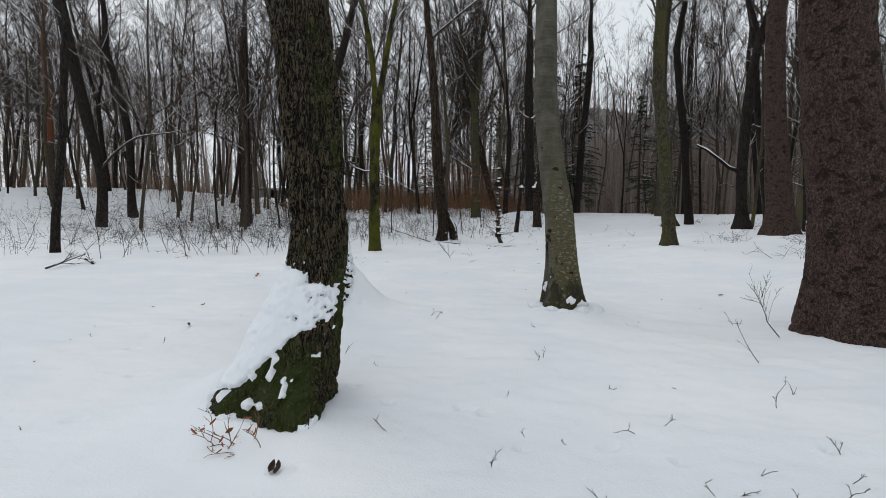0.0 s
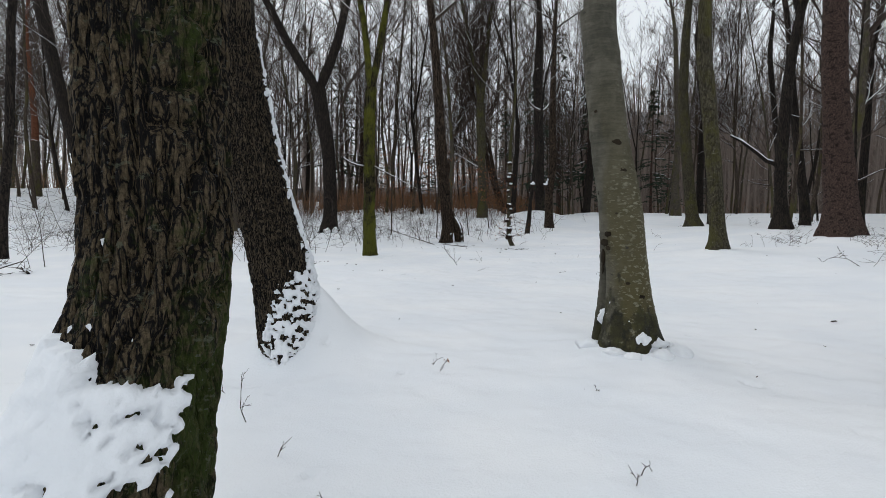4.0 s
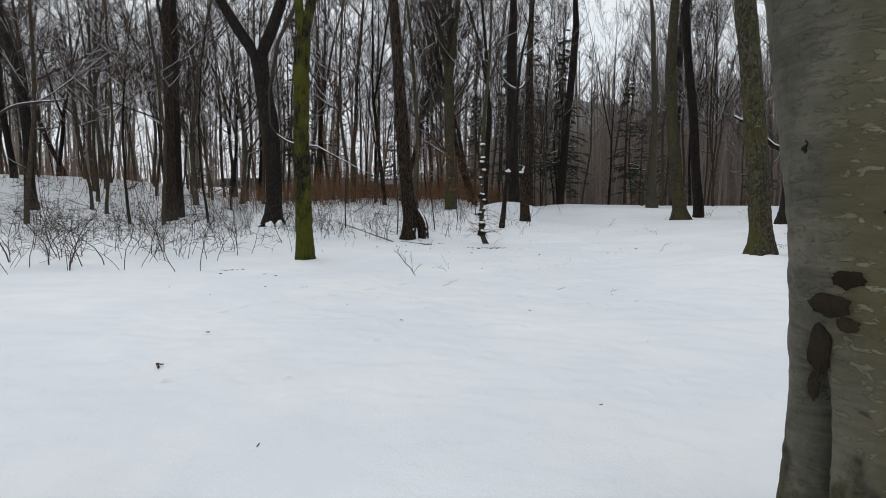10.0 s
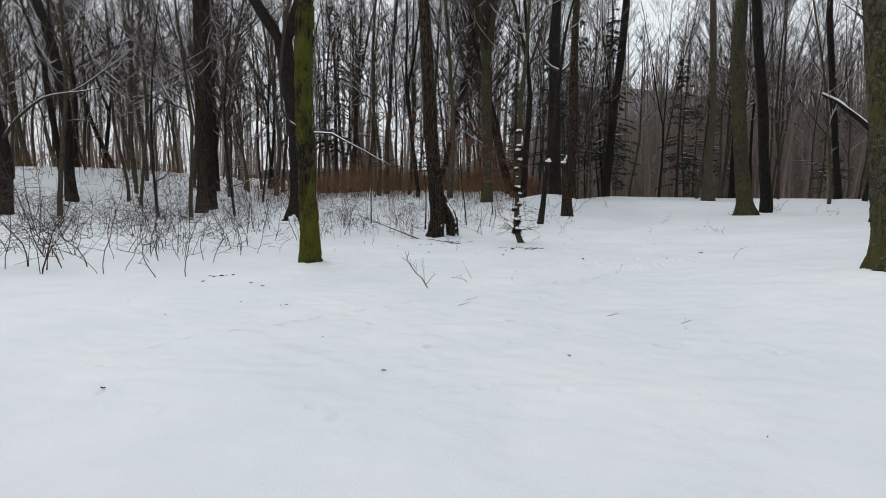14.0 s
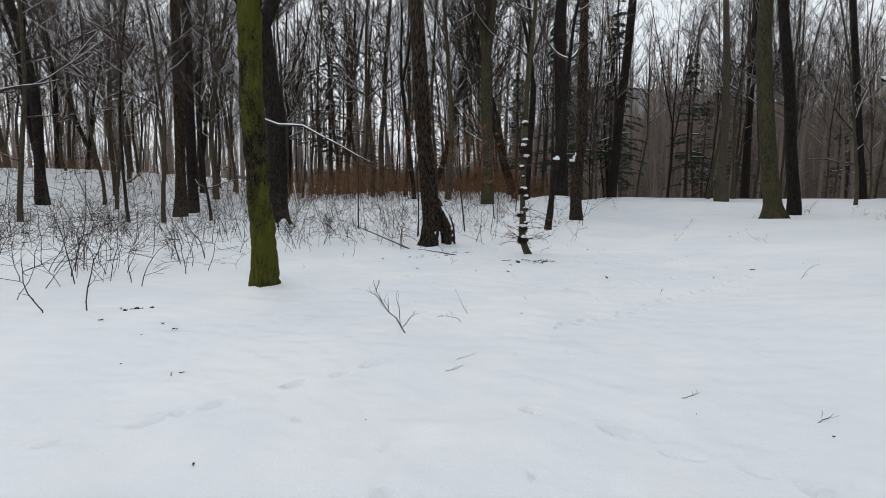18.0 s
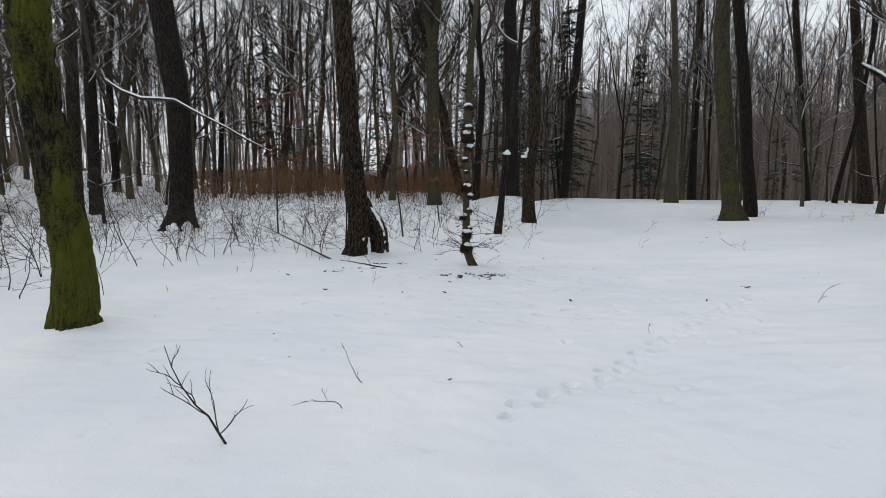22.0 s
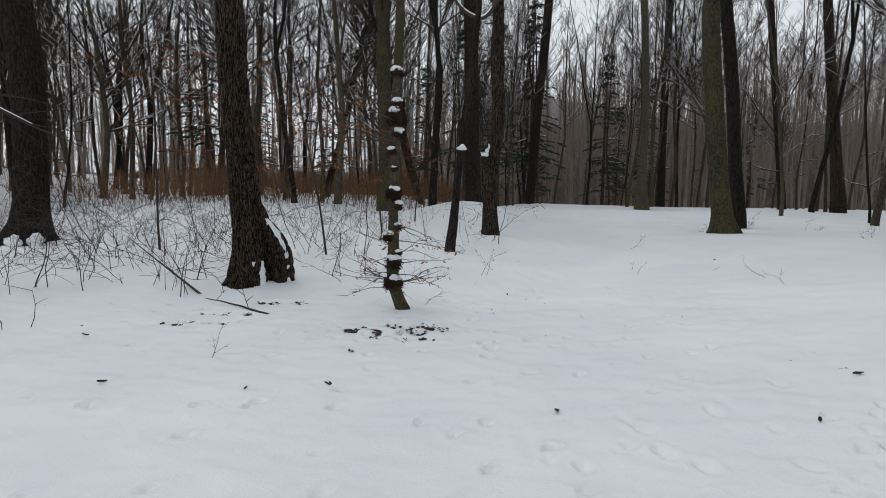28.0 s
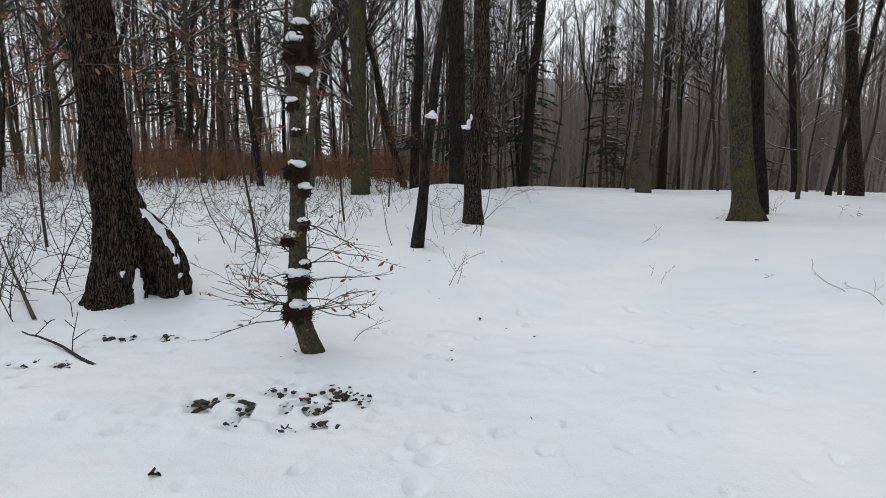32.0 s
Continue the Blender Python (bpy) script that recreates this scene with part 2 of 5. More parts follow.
# lighter copy of the near twigs, with slight haze put into the colour
TWIG_HAZED = plain_material("hazed_twigs", (0.032, 0.023, 0.019), (0.096, 0.071, 0.057))
TWIG_RED = plain_material("reddish_twigs", (0.10, 0.052, 0.028), (0.26, 0.138, 0.070), per="island")
LEAF = plain_material("withered_leaf", (0.13, 0.042, 0.016), (0.36, 0.135, 0.045), 60, 0.7, 0.3, "island")
LITTER = plain_material("wet_leaf_litter", (0.016, 0.011, 0.008), (0.060, 0.036, 0.022), 60, 0.6, 0.4, "island")
NEEDLE = plain_material("spruce_needles", (0.010, 0.022, 0.012), (0.030, 0.048, 0.026), 30, 0.7, 0.3, "island")
BURL = plain_material("shaggy_burl", (0.018, 0.012, 0.009), (0.060, 0.036, 0.024), 40, 0.95, 0.1, "random", 0.9, 0.02)
SCAR = plain_material("old_scar", (0.008, 0.006, 0.004), (0.044, 0.034, 0.022), 60, 0.95, 0.1, "random", 0.9, 0.01)
PINE_RED = bark_material("orange_pine_bark", (0.060, 0.026, 0.016), (0.30, 0.115, 0.060), (0.10, 0.06, 0.03), 0.88, (12, 12, 5), 0.012, plates=0.5)
# paler than the near wood: distance haze is mixed into this colour
HAZED_WOOD = plain_material("far_wood", (0.15, 0.122, 0.106), (0.32, 0.262, 0.227), 2.0, 0.95, 0.05, "island", 0.2, 0.02)
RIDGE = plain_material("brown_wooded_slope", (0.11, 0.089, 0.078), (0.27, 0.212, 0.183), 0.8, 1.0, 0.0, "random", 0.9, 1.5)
# bluish grey stands in for the haze in front of the far hill
HAZED_HILL = plain_material("hazed_wooded_hill", (0.15, 0.148, 0.158), (0.28, 0.28, 0.30), 0.25, 1.0, 0.0, "random", 0.9, 2.0)


# ---- geometry helpers ----
def lattice(i, j, k, seed):
    h = (i * 374761393 + j * 668265263 + k * 2147483647 + seed * 1274126177) & 0xFFFFFFFF
    h = ((h ^ (h >> 13)) * 1274126177) & 0xFFFFFFFF
    return ((h ^ (h >> 16)) & 0xFFFF) / 65535.0


def vnoise(x, y, z=0.0, seed=0):
    """Smooth value noise in 0..1 for arrays."""
    x, y, z = np.broadcast_arrays(np.asarray(x, float), np.asarray(y, float), np.asarray(z, float))
    i, j, k = (np.floor(v).astype(np.int64) for v in (x, y, z))
    u, v, w = x - i, y - j, z - k
    u, v, w = (a * a * (3 - 2 * a) for a in (u, v, w))
    total = 0.0
    for a in (0, 1):
        for b in (0, 1):
            for c in (0, 1):
                total = total + lattice(i + a, j + b, k + c, seed) * (u if a else 1 - u) * (v if b else 1 - v) * (w if c else 1 - w)
    return total


def fractal(x, y, z=0.0, seed=0, octaves=3):
    total, size = 0.0, 0.0
    for o in range(octaves):
        total = total + vnoise(x * 2**o, y * 2**o, np.asarray(z) * 2**o, seed + o) * 0.5**o
        size += 0.5**o
    return total / size


def smooth(v, a, b):
    t = np.clip((np.asarray(v, float) - a) / (b - a), 0, 1)
    return t * t * (3 - 2 * t)


class Geo:
    """Collects four-sided faces and becomes one mesh."""

    def __init__(self):
        self.verts, self.faces, self.count = [], [], 0

    def add(self, verts, faces):
        self.verts.append(np.asarray(verts, float).reshape(-1, 3))
        self.faces.append(np.asarray(faces, np.int64).reshape(-1, 4) + self.count)
        self.count += len(self.verts[-1])

    def grid(self, points, closed=False):
        """points: rows x columns x 3; closed joins the last column to the first."""
        rows, cols = points.shape[:2]
        ids = np.arange(rows * cols).reshape(rows, cols)
        nxt = np.roll(ids, -1, axis=1) if closed else ids[:, 1:]
        cur = ids if closed else ids[:, :-1]
        self.add(points, np.stack([cur[:-1], nxt[:-1], nxt[1:], cur[1:]], -1))

    def tube(self, points, radii, sides=3):
        points, radii = np.asarray(points, float), np.asarray(radii, float)
        along = np.gradient(points, axis=0)
        along /= np.linalg.norm(along, axis=1)[:, None] + 1e-9
        mean = np.abs(along.mean(0))
        ref = np.eye(3)[int(np.argmin(mean))]
        u = np.cross(along, ref)
        u /= np.linalg.norm(u, axis=1)[:, None] + 1e-9
        v = np.cross(along, u)
        a = np.arange(sides) / sides * 2 * np.pi
        ring = u[:, None] * np.cos(a)[None, :, None] + v[:, None] * np.sin(a)[None, :, None]
        self.grid(points[:, None] + ring * radii[:, None, None], True)

    def mesh(self, name, material, smoothed=True):
        me = bpy.data.meshes.new(name)
        verts = np.concatenate(self.verts)
        faces = np.concatenate(self.faces)
        me.vertices.add(len(verts))
        me.vertices.foreach_set("co", verts.astype(np.float32).ravel())
        me.loops.add(faces.size)
        me.loops.foreach_set("vertex_index", faces.astype(np.int32).ravel())
        me.polygons.add(len(faces))
        me.polygons.foreach_set("loop_start", np.arange(0, faces.size, 4, dtype=np.int32))
        me.polygons.foreach_set("use_smooth", np.full(len(faces), smoothed))
        me.update(calc_edges=True)
        me.validate()
        me.materials.append(material)
        return me


def part(name, geo, material, parent=None, label="", smoothed=True):
    """Links the collected geometry as one mesh object under a thing or under a part."""
    ob = new(name, geo.mesh(name, material, smoothed))
    if parent:
        ob.parent = parent
    return tagged(ob, label)


def rand(a, b):
    return random.uniform(a, b)


# ---- ground ----
TRUNKS = {
    "leaning_oak": [(-0.69, 4.22, -0.05, 0.448), (-0.69, 4.22, 0.02, 0.446), (-0.61, 4.27, 0.26, 0.37), (-0.56, 4.32, 0.5, 0.318), (-0.5, 4.37, 0.75, 0.254), (-0.45, 4.43, 1.04, 0.214), (-0.51, 4.56, 1.69, 0.217), (-0.61, 4.69, 2.37, 0.233), (-0.74, 4.82, 3.08, 0.239)],
    "snowy_oak": [(-1.15, 7.1, 0.01, 0.29), (-1.195, 7.15, 0.24, 0.288), (-1.295, 7.235, 0.72, 0.28), (-1.445, 7.31, 1.2, 0.263), (-1.61, 7.386, 1.705, 0.254), (-1.74, 7.463, 2.217, 0.244), (-1.855, 7.541, 2.74, 0.23), (-1.95, 7.621, 3.27, 0.205)],
    "beech": [(1.91, 7.55, 0.07, 0.3), (1.9, 7.57, 0.24, 0.268), (1.897, 7.6, 0.45, 0.235), (1.885, 7.62, 0.7, 0.212), (1.86, 7.65, 1.0, 0.203), (1.84, 7.68, 1.3, 0.197), (1.8, 7.71, 1.6, 0.19), (1.75, 7.74, 1.9, 0.178), (1.71, 7.77, 2.2, 0.171), (1.66, 7.82, 2.75, 0.167), (1.61, 7.88, 3.27, 0.161)],
    "great_spruce": [(4.936, 6.55, 0.0, 0.56), (4.927, 6.562, 0.242, 0.53), (4.915, 6.581, 0.622, 0.45), (4.878, 6.613, 1.252, 0.397), (4.811, 6.644, 1.879, 0.377), (4.742, 6.675, 2.503, 0.361), (4.685, 6.706, 3.125, 0.345), (4.636, 6.737, 3.744, 0.331)],
    "far_spruce": [(10.31, 17.07, 0.74, 0.54), (10.3, 17.12, 1.31, 0.426), (10.22, 17.2, 2.54, 0.372), (10.12, 17.28, 4.07, 0.31), (10.05, 17.38, 5.6, 0.29), (10.0, 17.45, 8.0, 0.27)],
    "mossy_tree": [(5.95, 14.6, 0.46, 0.25), (5.945, 14.64, 0.8, 0.19), (5.9, 14.72, 1.48, 0.172), (5.86, 14.8, 2.33, 0.168), (5.8, 14.9, 3.19, 0.165), (5.7, 15.03, 4.47, 0.168), (5.62, 15.1, 5.2, 0.165)],
    "green_tree": [(-3.03, 17.22, 0.0, 0.235), (-3.06, 17.29, 0.3, 0.208), (-3.075, 17.32, 0.7, 0.196), (-3.065, 17.26, 1.1, 0.188), (-3.02, 17.11, 1.6, 0.178), (-2.985, 17.0, 2.1, 0.172), (-2.965, 16.92, 2.6, 0.17), (-2.95, 16.87, 3.0, 0.167), (-2.94, 16.86, 3.7, 0.165), (-2.92, 16.87, 4.3, 0.165), (-2.89, 16.9, 5.0, 0.168)],
    "brown_oak": [(-1.27, 23.81, 0.04, 0.35), (-1.24, 23.83, 0.28, 0.305), (-1.215, 23.87, 0.63, 0.272), (-1.235, 23.9, 1.0, 0.257), (-1.32, 23.98, 1.85, 0.243), (-1.42, 24.06, 2.7, 0.234), (-1.5, 24.13, 3.5, 0.237), (-1.57, 24.25, 4.6, 0.246)],
    "burl_tree": [(1.55, 21.99, 0.035, 0.105), (1.49, 22.02, 0.163, 0.092), (1.4, 22.05, 0.417, 0.088), (1.394, 22.09, 0.771, 0.084), (1.387, 22.14, 1.174, 0.074), (1.39, 22.2, 1.677, 0.068), (1.39, 22.26, 2.177, 0.066), (1.405, 22.33, 2.775, 0.07), (1.43, 22.43, 3.64, 0.066)],
    "thin_tree": [(2.5, 26.78, 0.31, 0.133), (2.58, 26.86, 1.05, 0.109), (2.66, 26.97, 2.02, 0.091), (2.74, 27.05, 2.74, 0.097), (2.85, 27.16, 3.82, 0.085), (3.01, 27.28, 4.9, 0.078), (3.08, 27.36, 5.62, 0.078)],
    "stub_tree": [(3.99, 30.09, 0.53, 0.291), (3.97, 30.16, 1.09, 0.242), (3.96, 30.3, 2.21, 0.226), (4.03, 30.39, 3.01, 0.226), (4.18, 30.5, 4.14, 0.21), (4.15, 30.7, 5.74, 0.202), (4.16, 30.85, 7.03, 0.194)],
    "forked_oak": [(-8.03, 27.78, 0.3, 0.56), (-7.98, 27.85, 0.92, 0.405), (-7.99, 28.0, 2.17, 0.352), (-8.04, 28.1, 3.36, 0.342), (-8.16, 28.25, 4.82, 0.36), (-8.42, 28.4, 6.1, 0.375), (-8.66, 28.54, 7.45, 0.37), (-8.8, 28.6, 8.2, 0.4)],
    "left_oak": [(-16.9, 34.4, 0.33, 0.38), (-16.96, 34.6, 1.7, 0.3), (-17.15, 35.1, 6.6, 0.262), (-17.45, 35.7, 13.2, 0.246)],
    "left_oak_slim": [(-18.3, 37.6, 0.38, 0.36), (-18.4, 37.75, 1.9, 0.31), (-18.65, 38.2, 7.2, 0.28), (-18.95, 38.9, 14.4, 0.26)],
    "bent_tree": [(-26.3, 35.17, 0.83, 0.4), (-26.45, 35.28, 2.0, 0.31), (-26.8, 35.7, 6.9, 0.274), (-27.5, 35.98, 9.8, 0.272), (-28.14, 36.15, 11.9, 0.27), (-29.0, 36.32, 14.0, 0.267)],
    "lone_tree": [(12.2, 31.08, 0.66, 0.48), (12.13, 31.13, 1.15, 0.365), (12.0, 31.28, 2.4, 0.305), (11.85, 31.46, 4.2, 0.29), (11.7, 31.65, 6.2, 0.28), (11.6, 31.85, 8.4, 0.28)],
    "black_tree": [(14.15, 33.2, 0.79, 0.293), (13.99, 33.44, 3.24, 0.231), (13.83, 33.74, 6.3, 0.231), (13.53, 34.03, 9.37, 0.216), (13.31, 34.33, 12.43, 0.216)],
    "right_fork": [(12.33, 23.24, 0.69, 0.43), (12.31, 23.29, 1.34, 0.28), (12.29, 23.43, 3.06, 0.215), (12.42, 23.6, 5.2, 0.215), (12.64, 23.79, 7.35, 0.183), (13.03, 23.99, 9.49, 0.161)],
    "broad_beech": [(0.07, 39.01, 1.02, 0.44), (0.05, 39.15, 2.45, 0.325), (-0.06, 39.59, 7.01, 0.33), (-0.14, 39.87, 9.81, 0.36)],
    "slanting_tree": [(10.6, 52.94, 1.57, 0.399), (10.83, 53.26, 4.35, 0.374), (11.18, 53.81, 9.31, 0.349), (11.71, 54.38, 14.28, 0.349), (12.11, 54.94, 19.24, 0.324)],
    "brow_tree": [(18.0, 49.2, 1.17, 0.56), (18.0, 49.4, 2.6, 0.4), (18.2, 49.85, 8.2, 0.24), (18.1, 50.3, 13.0, 0.23), (18.0, 50.7, 17.0, 0.2)],
    "edge_tree": [(-22.47, 27.73, 0.4, 0.328), (-22.48, 27.92, 2.86, 0.276), (-23.57, 28.16, 7.33, 0.31), (-24.44, 28.34, 10.76, 0.31), (-25.26, 28.53, 14.19, 0.328)],
    "twin_tree": [(4.16, 36.5, 1.65, 0.366), (4.13, 36.64, 3.06, 0.325), (4.03, 37.06, 7.1, 0.312), (3.91, 37.48, 11.15, 0.325)],
    "brow_tree_slim": [(23.45, 56.97, 1.27, 0.407), (23.53, 57.32, 4.81, 0.331), (23.8, 58.08, 12.42, 0.305), (24.1, 58.83, 20.02, 0.305)],
    "red_pine": [(-35.3, 37.5, 2.6, 0.33), (-35.26, 37.5, 3.8, 0.27), (-35.2, 37.5, 7.0, 0.25)],
    "right_tree": [(24.17, 43.62, 1.5, 0.245), (24.01, 43.87, 3.93, 0.192), (23.66, 44.42, 9.15, 0.192), (23.31, 44.97, 14.36, 0.192)],
    "right_tree_thick": [(29.16, 45.03, 1.31, 0.481), (29.03, 45.32, 4.14, 0.352), (28.64, 45.9, 9.66, 0.296), (28.3, 46.48, 15.18, 0.259)],
}


def hill(x, y):
    """The lie of the land without its small relief."""
    g = 2.0 * smooth(y, 18, 55) + 0.7 * smooth(x, 2, 14) - 1.2 * smooth(x, 0, 8) * smooth(y, 20, 50)
    g = g + 2.4 * smooth(-np.asarray(x), 19, 40) * smooth(y, 5, 30) - 0.35 * smooth(-np.asarray(x), 8, 16) * smooth(y, 20, 34)
    g = g - 5.0 * smooth(y, 56, 105) * smooth(x, -14, 8)
    g = g + 15.0 * smooth(y, 64, 125) * smooth(x, 6, 50)
    far = smooth(y, 115, 330)
    return g + far * (0.10 + 0.90 * smooth(x, -60, 60)) * (34 + 8 * np.sin(np.asarray(x) * 0.011 + 1.0) + 5 * np.sin(np.asarray(x) * 0.031))


MENDS = [(a[0][0], a[0][1], a[0][2] - float(hill(a[0][0], a[0][1]))) for a in TRUNKS.values()]


def land(x, y):
    g = hill(x, y)
    for mx, my, dz in MENDS:
        g = g + dz * np.exp(-((np.asarray(x) - mx) ** 2 + (np.asarray(y) - my) ** 2) / (2 * 1.7**2))
    return g


FOOTPRINTS = []


def trail(points, step, size, depth, pair=0.05, stretch=1.4):
    """Prints of a small animal along a broken line."""
    side = 1
    for (ax, ay), (bx, by) in zip(points, points[1:]):
        far = math.hypot(bx - ax, by - ay)
        for n in range(max(1, int(far / step))):
            s = (n + rand(0.0, 0.5)) * step / far
            dx, dy = (bx - ax) / far, (by - ay) / far
            side = -side
            FOOTPRINTS.append((ax + (bx - ax) * s - dy * pair * side, ay + (by - ay) * s + dx * pair * side, math.atan2(dy, dx), size * rand(0.75, 1.2), depth * rand(0.5, 1.1), stretch))


trail([(-2.35, 11.71), (-2.12, 11.98), (-1.89, 12.23), (-1.49, 12.55), (-1.22, 12.91), (-0.77, 13.29), (-0.36, 13.75), (0.04, 14.09)], 0.30, 0.034, 0.055, 0.02, 2.3)
trail([(0.99, 13.2), (1.46, 12.92), (1.8, 12.73), (2.07, 12.6), (2.31, 12.4), (2.56, 12.3)], 0.34, 0.036, 0.07, 0.03, 2.4)
trail([(1.4, 15.21), (1.84, 15.53), (2.25, 15.93), (2.62, 16.26), (2.97, 16.63), (3.54, 17.15), (4.36, 17.95), (5.39, 18.78)], 0.15, 0.042, 0.085, 0.055, 1.3)
trail([(1.9, 17.85), (2.58, 18.41), (3.22, 18.66), (3.29, 18.43), (3.4, 18.2), (3.43, 17.84)], 0.35, 0.045, 0.085, 0.05)
trail([(2.38, 20.03), (2.49, 20.44), (2.68, 20.91), (2.51, 21.43), (2.54, 21.93)], 0.3, 0.045, 0.085, 0.05)
trail([(2.46, 20.38), (2.88, 20.55), (3.21, 20.45), (3.57, 20.1)], 0.3, 0.045, 0.075, 0.05)
for n in range(190):
    FOOTPRINTS.append((rand(-3, 6.2), rand(2, 24), rand(0, 6), rand(0.02, 0.042), rand(0.015, 0.045), rand(1.0, 1.8)))
for n in range(95):
    FOOTPRINTS.append((rand(-1.5, 5.8), rand(16.5, 23), rand(0, 6), rand(0.022, 0.045), rand(0.03, 0.065), rand(1.0, 1.8)))

BARE = [(1.51, 21.09, 0.62, 0.30), (-1.03, 21.36, 0.34, 0.10), (-3.98, 15.59, 0.26, 0.10), (-0.28, 22.57, 0.34, 0.10), (-0.87, 21.89, 0.4, 0.08)]


def snow_height(x, y):
    """The snow's surface, with drifts against the trunks and dents."""
    x, y = np.asarray(x, float), np.asarray(y, float)
    near = np.exp(-((x - 1) / 30) ** 2 - ((y - 15) / 40) ** 2)
    g = land(x, y) + near * (0.10 * (fractal(x * 0.35, y * 0.35, 0.0, 3) - 0.5) + 0.06 * (fractal(x * 1.1, y * 1.8, 0.0, 9) - 0.5))
    g = g + near * 0.028 * (fractal(x * 4, y * 6, 0.0, 19, 3) - 0.5)
    g = g + 0.30 * smooth(y, 12, 40) * near * (fractal(x * 0.9, y * 0.9, 0.0, 31) - 0.5) * smooth(-x, 3, 9)
    for name, a in TRUNKS.items():
        d = np.hypot(x - a[0][0], y - a[0][1]) - a[0][3]
        g = g + 0.05 * np.exp(-np.clip(d, 0, None) / 0.25)
    cx, cy = TRUNKS["beech"][0][:2]
    g = g + 0.05 * np.exp(-np.hypot((x - cx) / 0.5, (y - cy) / 0.5) ** 2) * (1 + 0.8 * (fractal(x * 5, y * 5, 0.0, 71, 2) - 0.5))
    ax, ay = TRUNKS["leaning_oak"][0][:2]
    g = g + 0.16 * np.exp(-np.hypot((x - ax + 0.50) / 0.22, (y - ay - 0.25) / 0.36) ** 1.6)
    bx, by = TRUNKS["snowy_oak"][0][:2]
    g = g + 0.60 * np.exp(-np.hypot((x - bx - 0.12) / 0.40, (y - by - 0.20) / 0.34) ** 1.5) - 0.12 * np.exp(-np.hypot((x - bx + 0.05) / 0.40, (y - by + 0.35) / 0.30) ** 2)
    return g


def ground_sheet():
    def steps(lo, hi, fine, out_lo, out_hi, grow):
        mid = list(np.arange(lo, hi + 1e-6, fine))
        step, down, up = fine, [], []
        v = lo
        while v > out_lo:
            step *= grow
            v -= min(step, 45)
            down.append(v)
        step, v = fine, hi
        while v < out_hi:
            step *= grow
            v += min(step, 45)
            up.append(v)
        return np.array(down[::-1] + mid + up)

    xs, ys = steps(-2.6, 5.6, 0.033, -900, 900, 1.09), steps(2.6, 22.6, 0.033, -500, 1500, 1.09)
    x, y = np.meshgrid(xs, ys)
    z = snow_height(x, y)
    for fx, fy, turn, size, depth, stretch in FOOTPRINTS:
        near = (abs(ys - fy) < 0.4).nonzero()[0]
        across = (abs(xs - fx) < 0.4).nonzero()[0]
        if len(near) == 0 or len(across) == 0:
            continue
        box = np.ix_(near, across)
        dx, dy = x[box] - fx, y[box] - fy
        a, b = dx * math.cos(turn) + dy * math.sin(turn), dy * math.cos(turn) - dx * math.sin(turn)
        d = np.hypot(a / (size * stretch), b / size)
        z[box] += depth * (0.20 * np.exp(-((d - 1.6) / 0.4) ** 2) - np.exp(-(d**4)))
    for bx, by, w, d in BARE:
        r = np.hypot((x - bx) / w, (y - by) / d)
        z -= np.exp(-r**2) * (0.02 + 0.12 * smooth(fractal(x * 11, y * 11, 0.0, 41, 2), 0.50, 0.64))
    geo = Geo()
    geo.grid(np.stack([x, y, z], -1))
    tagged(part("ground", geo, SNOW), "smooth fresh snow over the forest floor with animal tracks", "ground", kind="structure")


ground_sheet()


# ---- trunks ----
def spline(points, spacing):
    """Rows of x, y, z, r, evenly spaced along z through the given ones."""
    p = np.asarray(points, float)
    slope = np.gradient(p, p[:, 2], axis=0)
    zs = np.arange(p[0, 2], p[-1, 2], spacing)
    k = np.clip(np.searchsorted(p[:, 2], zs, "right") - 1, 0, len(p) - 2)
    h = (p[k + 1, 2] - p[k, 2])[:, None]
    t = ((zs - p[k, 2])[:, None]) / h
    out = (2 * t**3 - 3 * t**2 + 1) * p[k] + (t**3 - 2 * t**2 + t) * h * slope[k] + (3 * t**2 - 2 * t**3) * p[k + 1] + (t**3 - t**2) * h * slope[k + 1]
    out[:, 2] = zs
    return out


def trunk_surface(axis, sides, spacing, relief, roots=0.0, seed=1):
    """A grid of points round a trunk, its ring angles and its heights above the ground. The foot goes on into the snow."""
    foot = axis[0]
    rows = [(foot[0], foot[1], foot[2] - 0.45, foot[3] * 1.08), *axis]
    line = spline(rows, spacing)
    a = np.arange(sides) / sides * 2 * np.pi
    h = (line[:, 2] - foot[2])[:, None]
    r = line[:, 3][:, None] * np.ones_like(a)
    x, y = np.cos(a) * line[:, 3:4], np.sin(a) * line[:, 3:4]
    lobes = np.cos(a * 4 + seed) * 0.6 + np.cos(a * 7 + seed * 2.1) * 0.4
    r = r * (1 + roots * lobes * np.exp(-np.clip(h, 0, None) / 0.28)) + relief(a, h, x, y, line[:, 3:4])
    r = r * (1 + 0.05 * (vnoise(np.cos(a) * 1.5 + 5, np.sin(a) * 1.5 + 5, h * 1.2, seed) - 0.5))
    pts = np.stack([line[:, 0:1] + r * np.cos(a), line[:, 1:2] + r * np.sin(a), line[:, 2:3] + 0 * r], -1)
    return pts, a, h


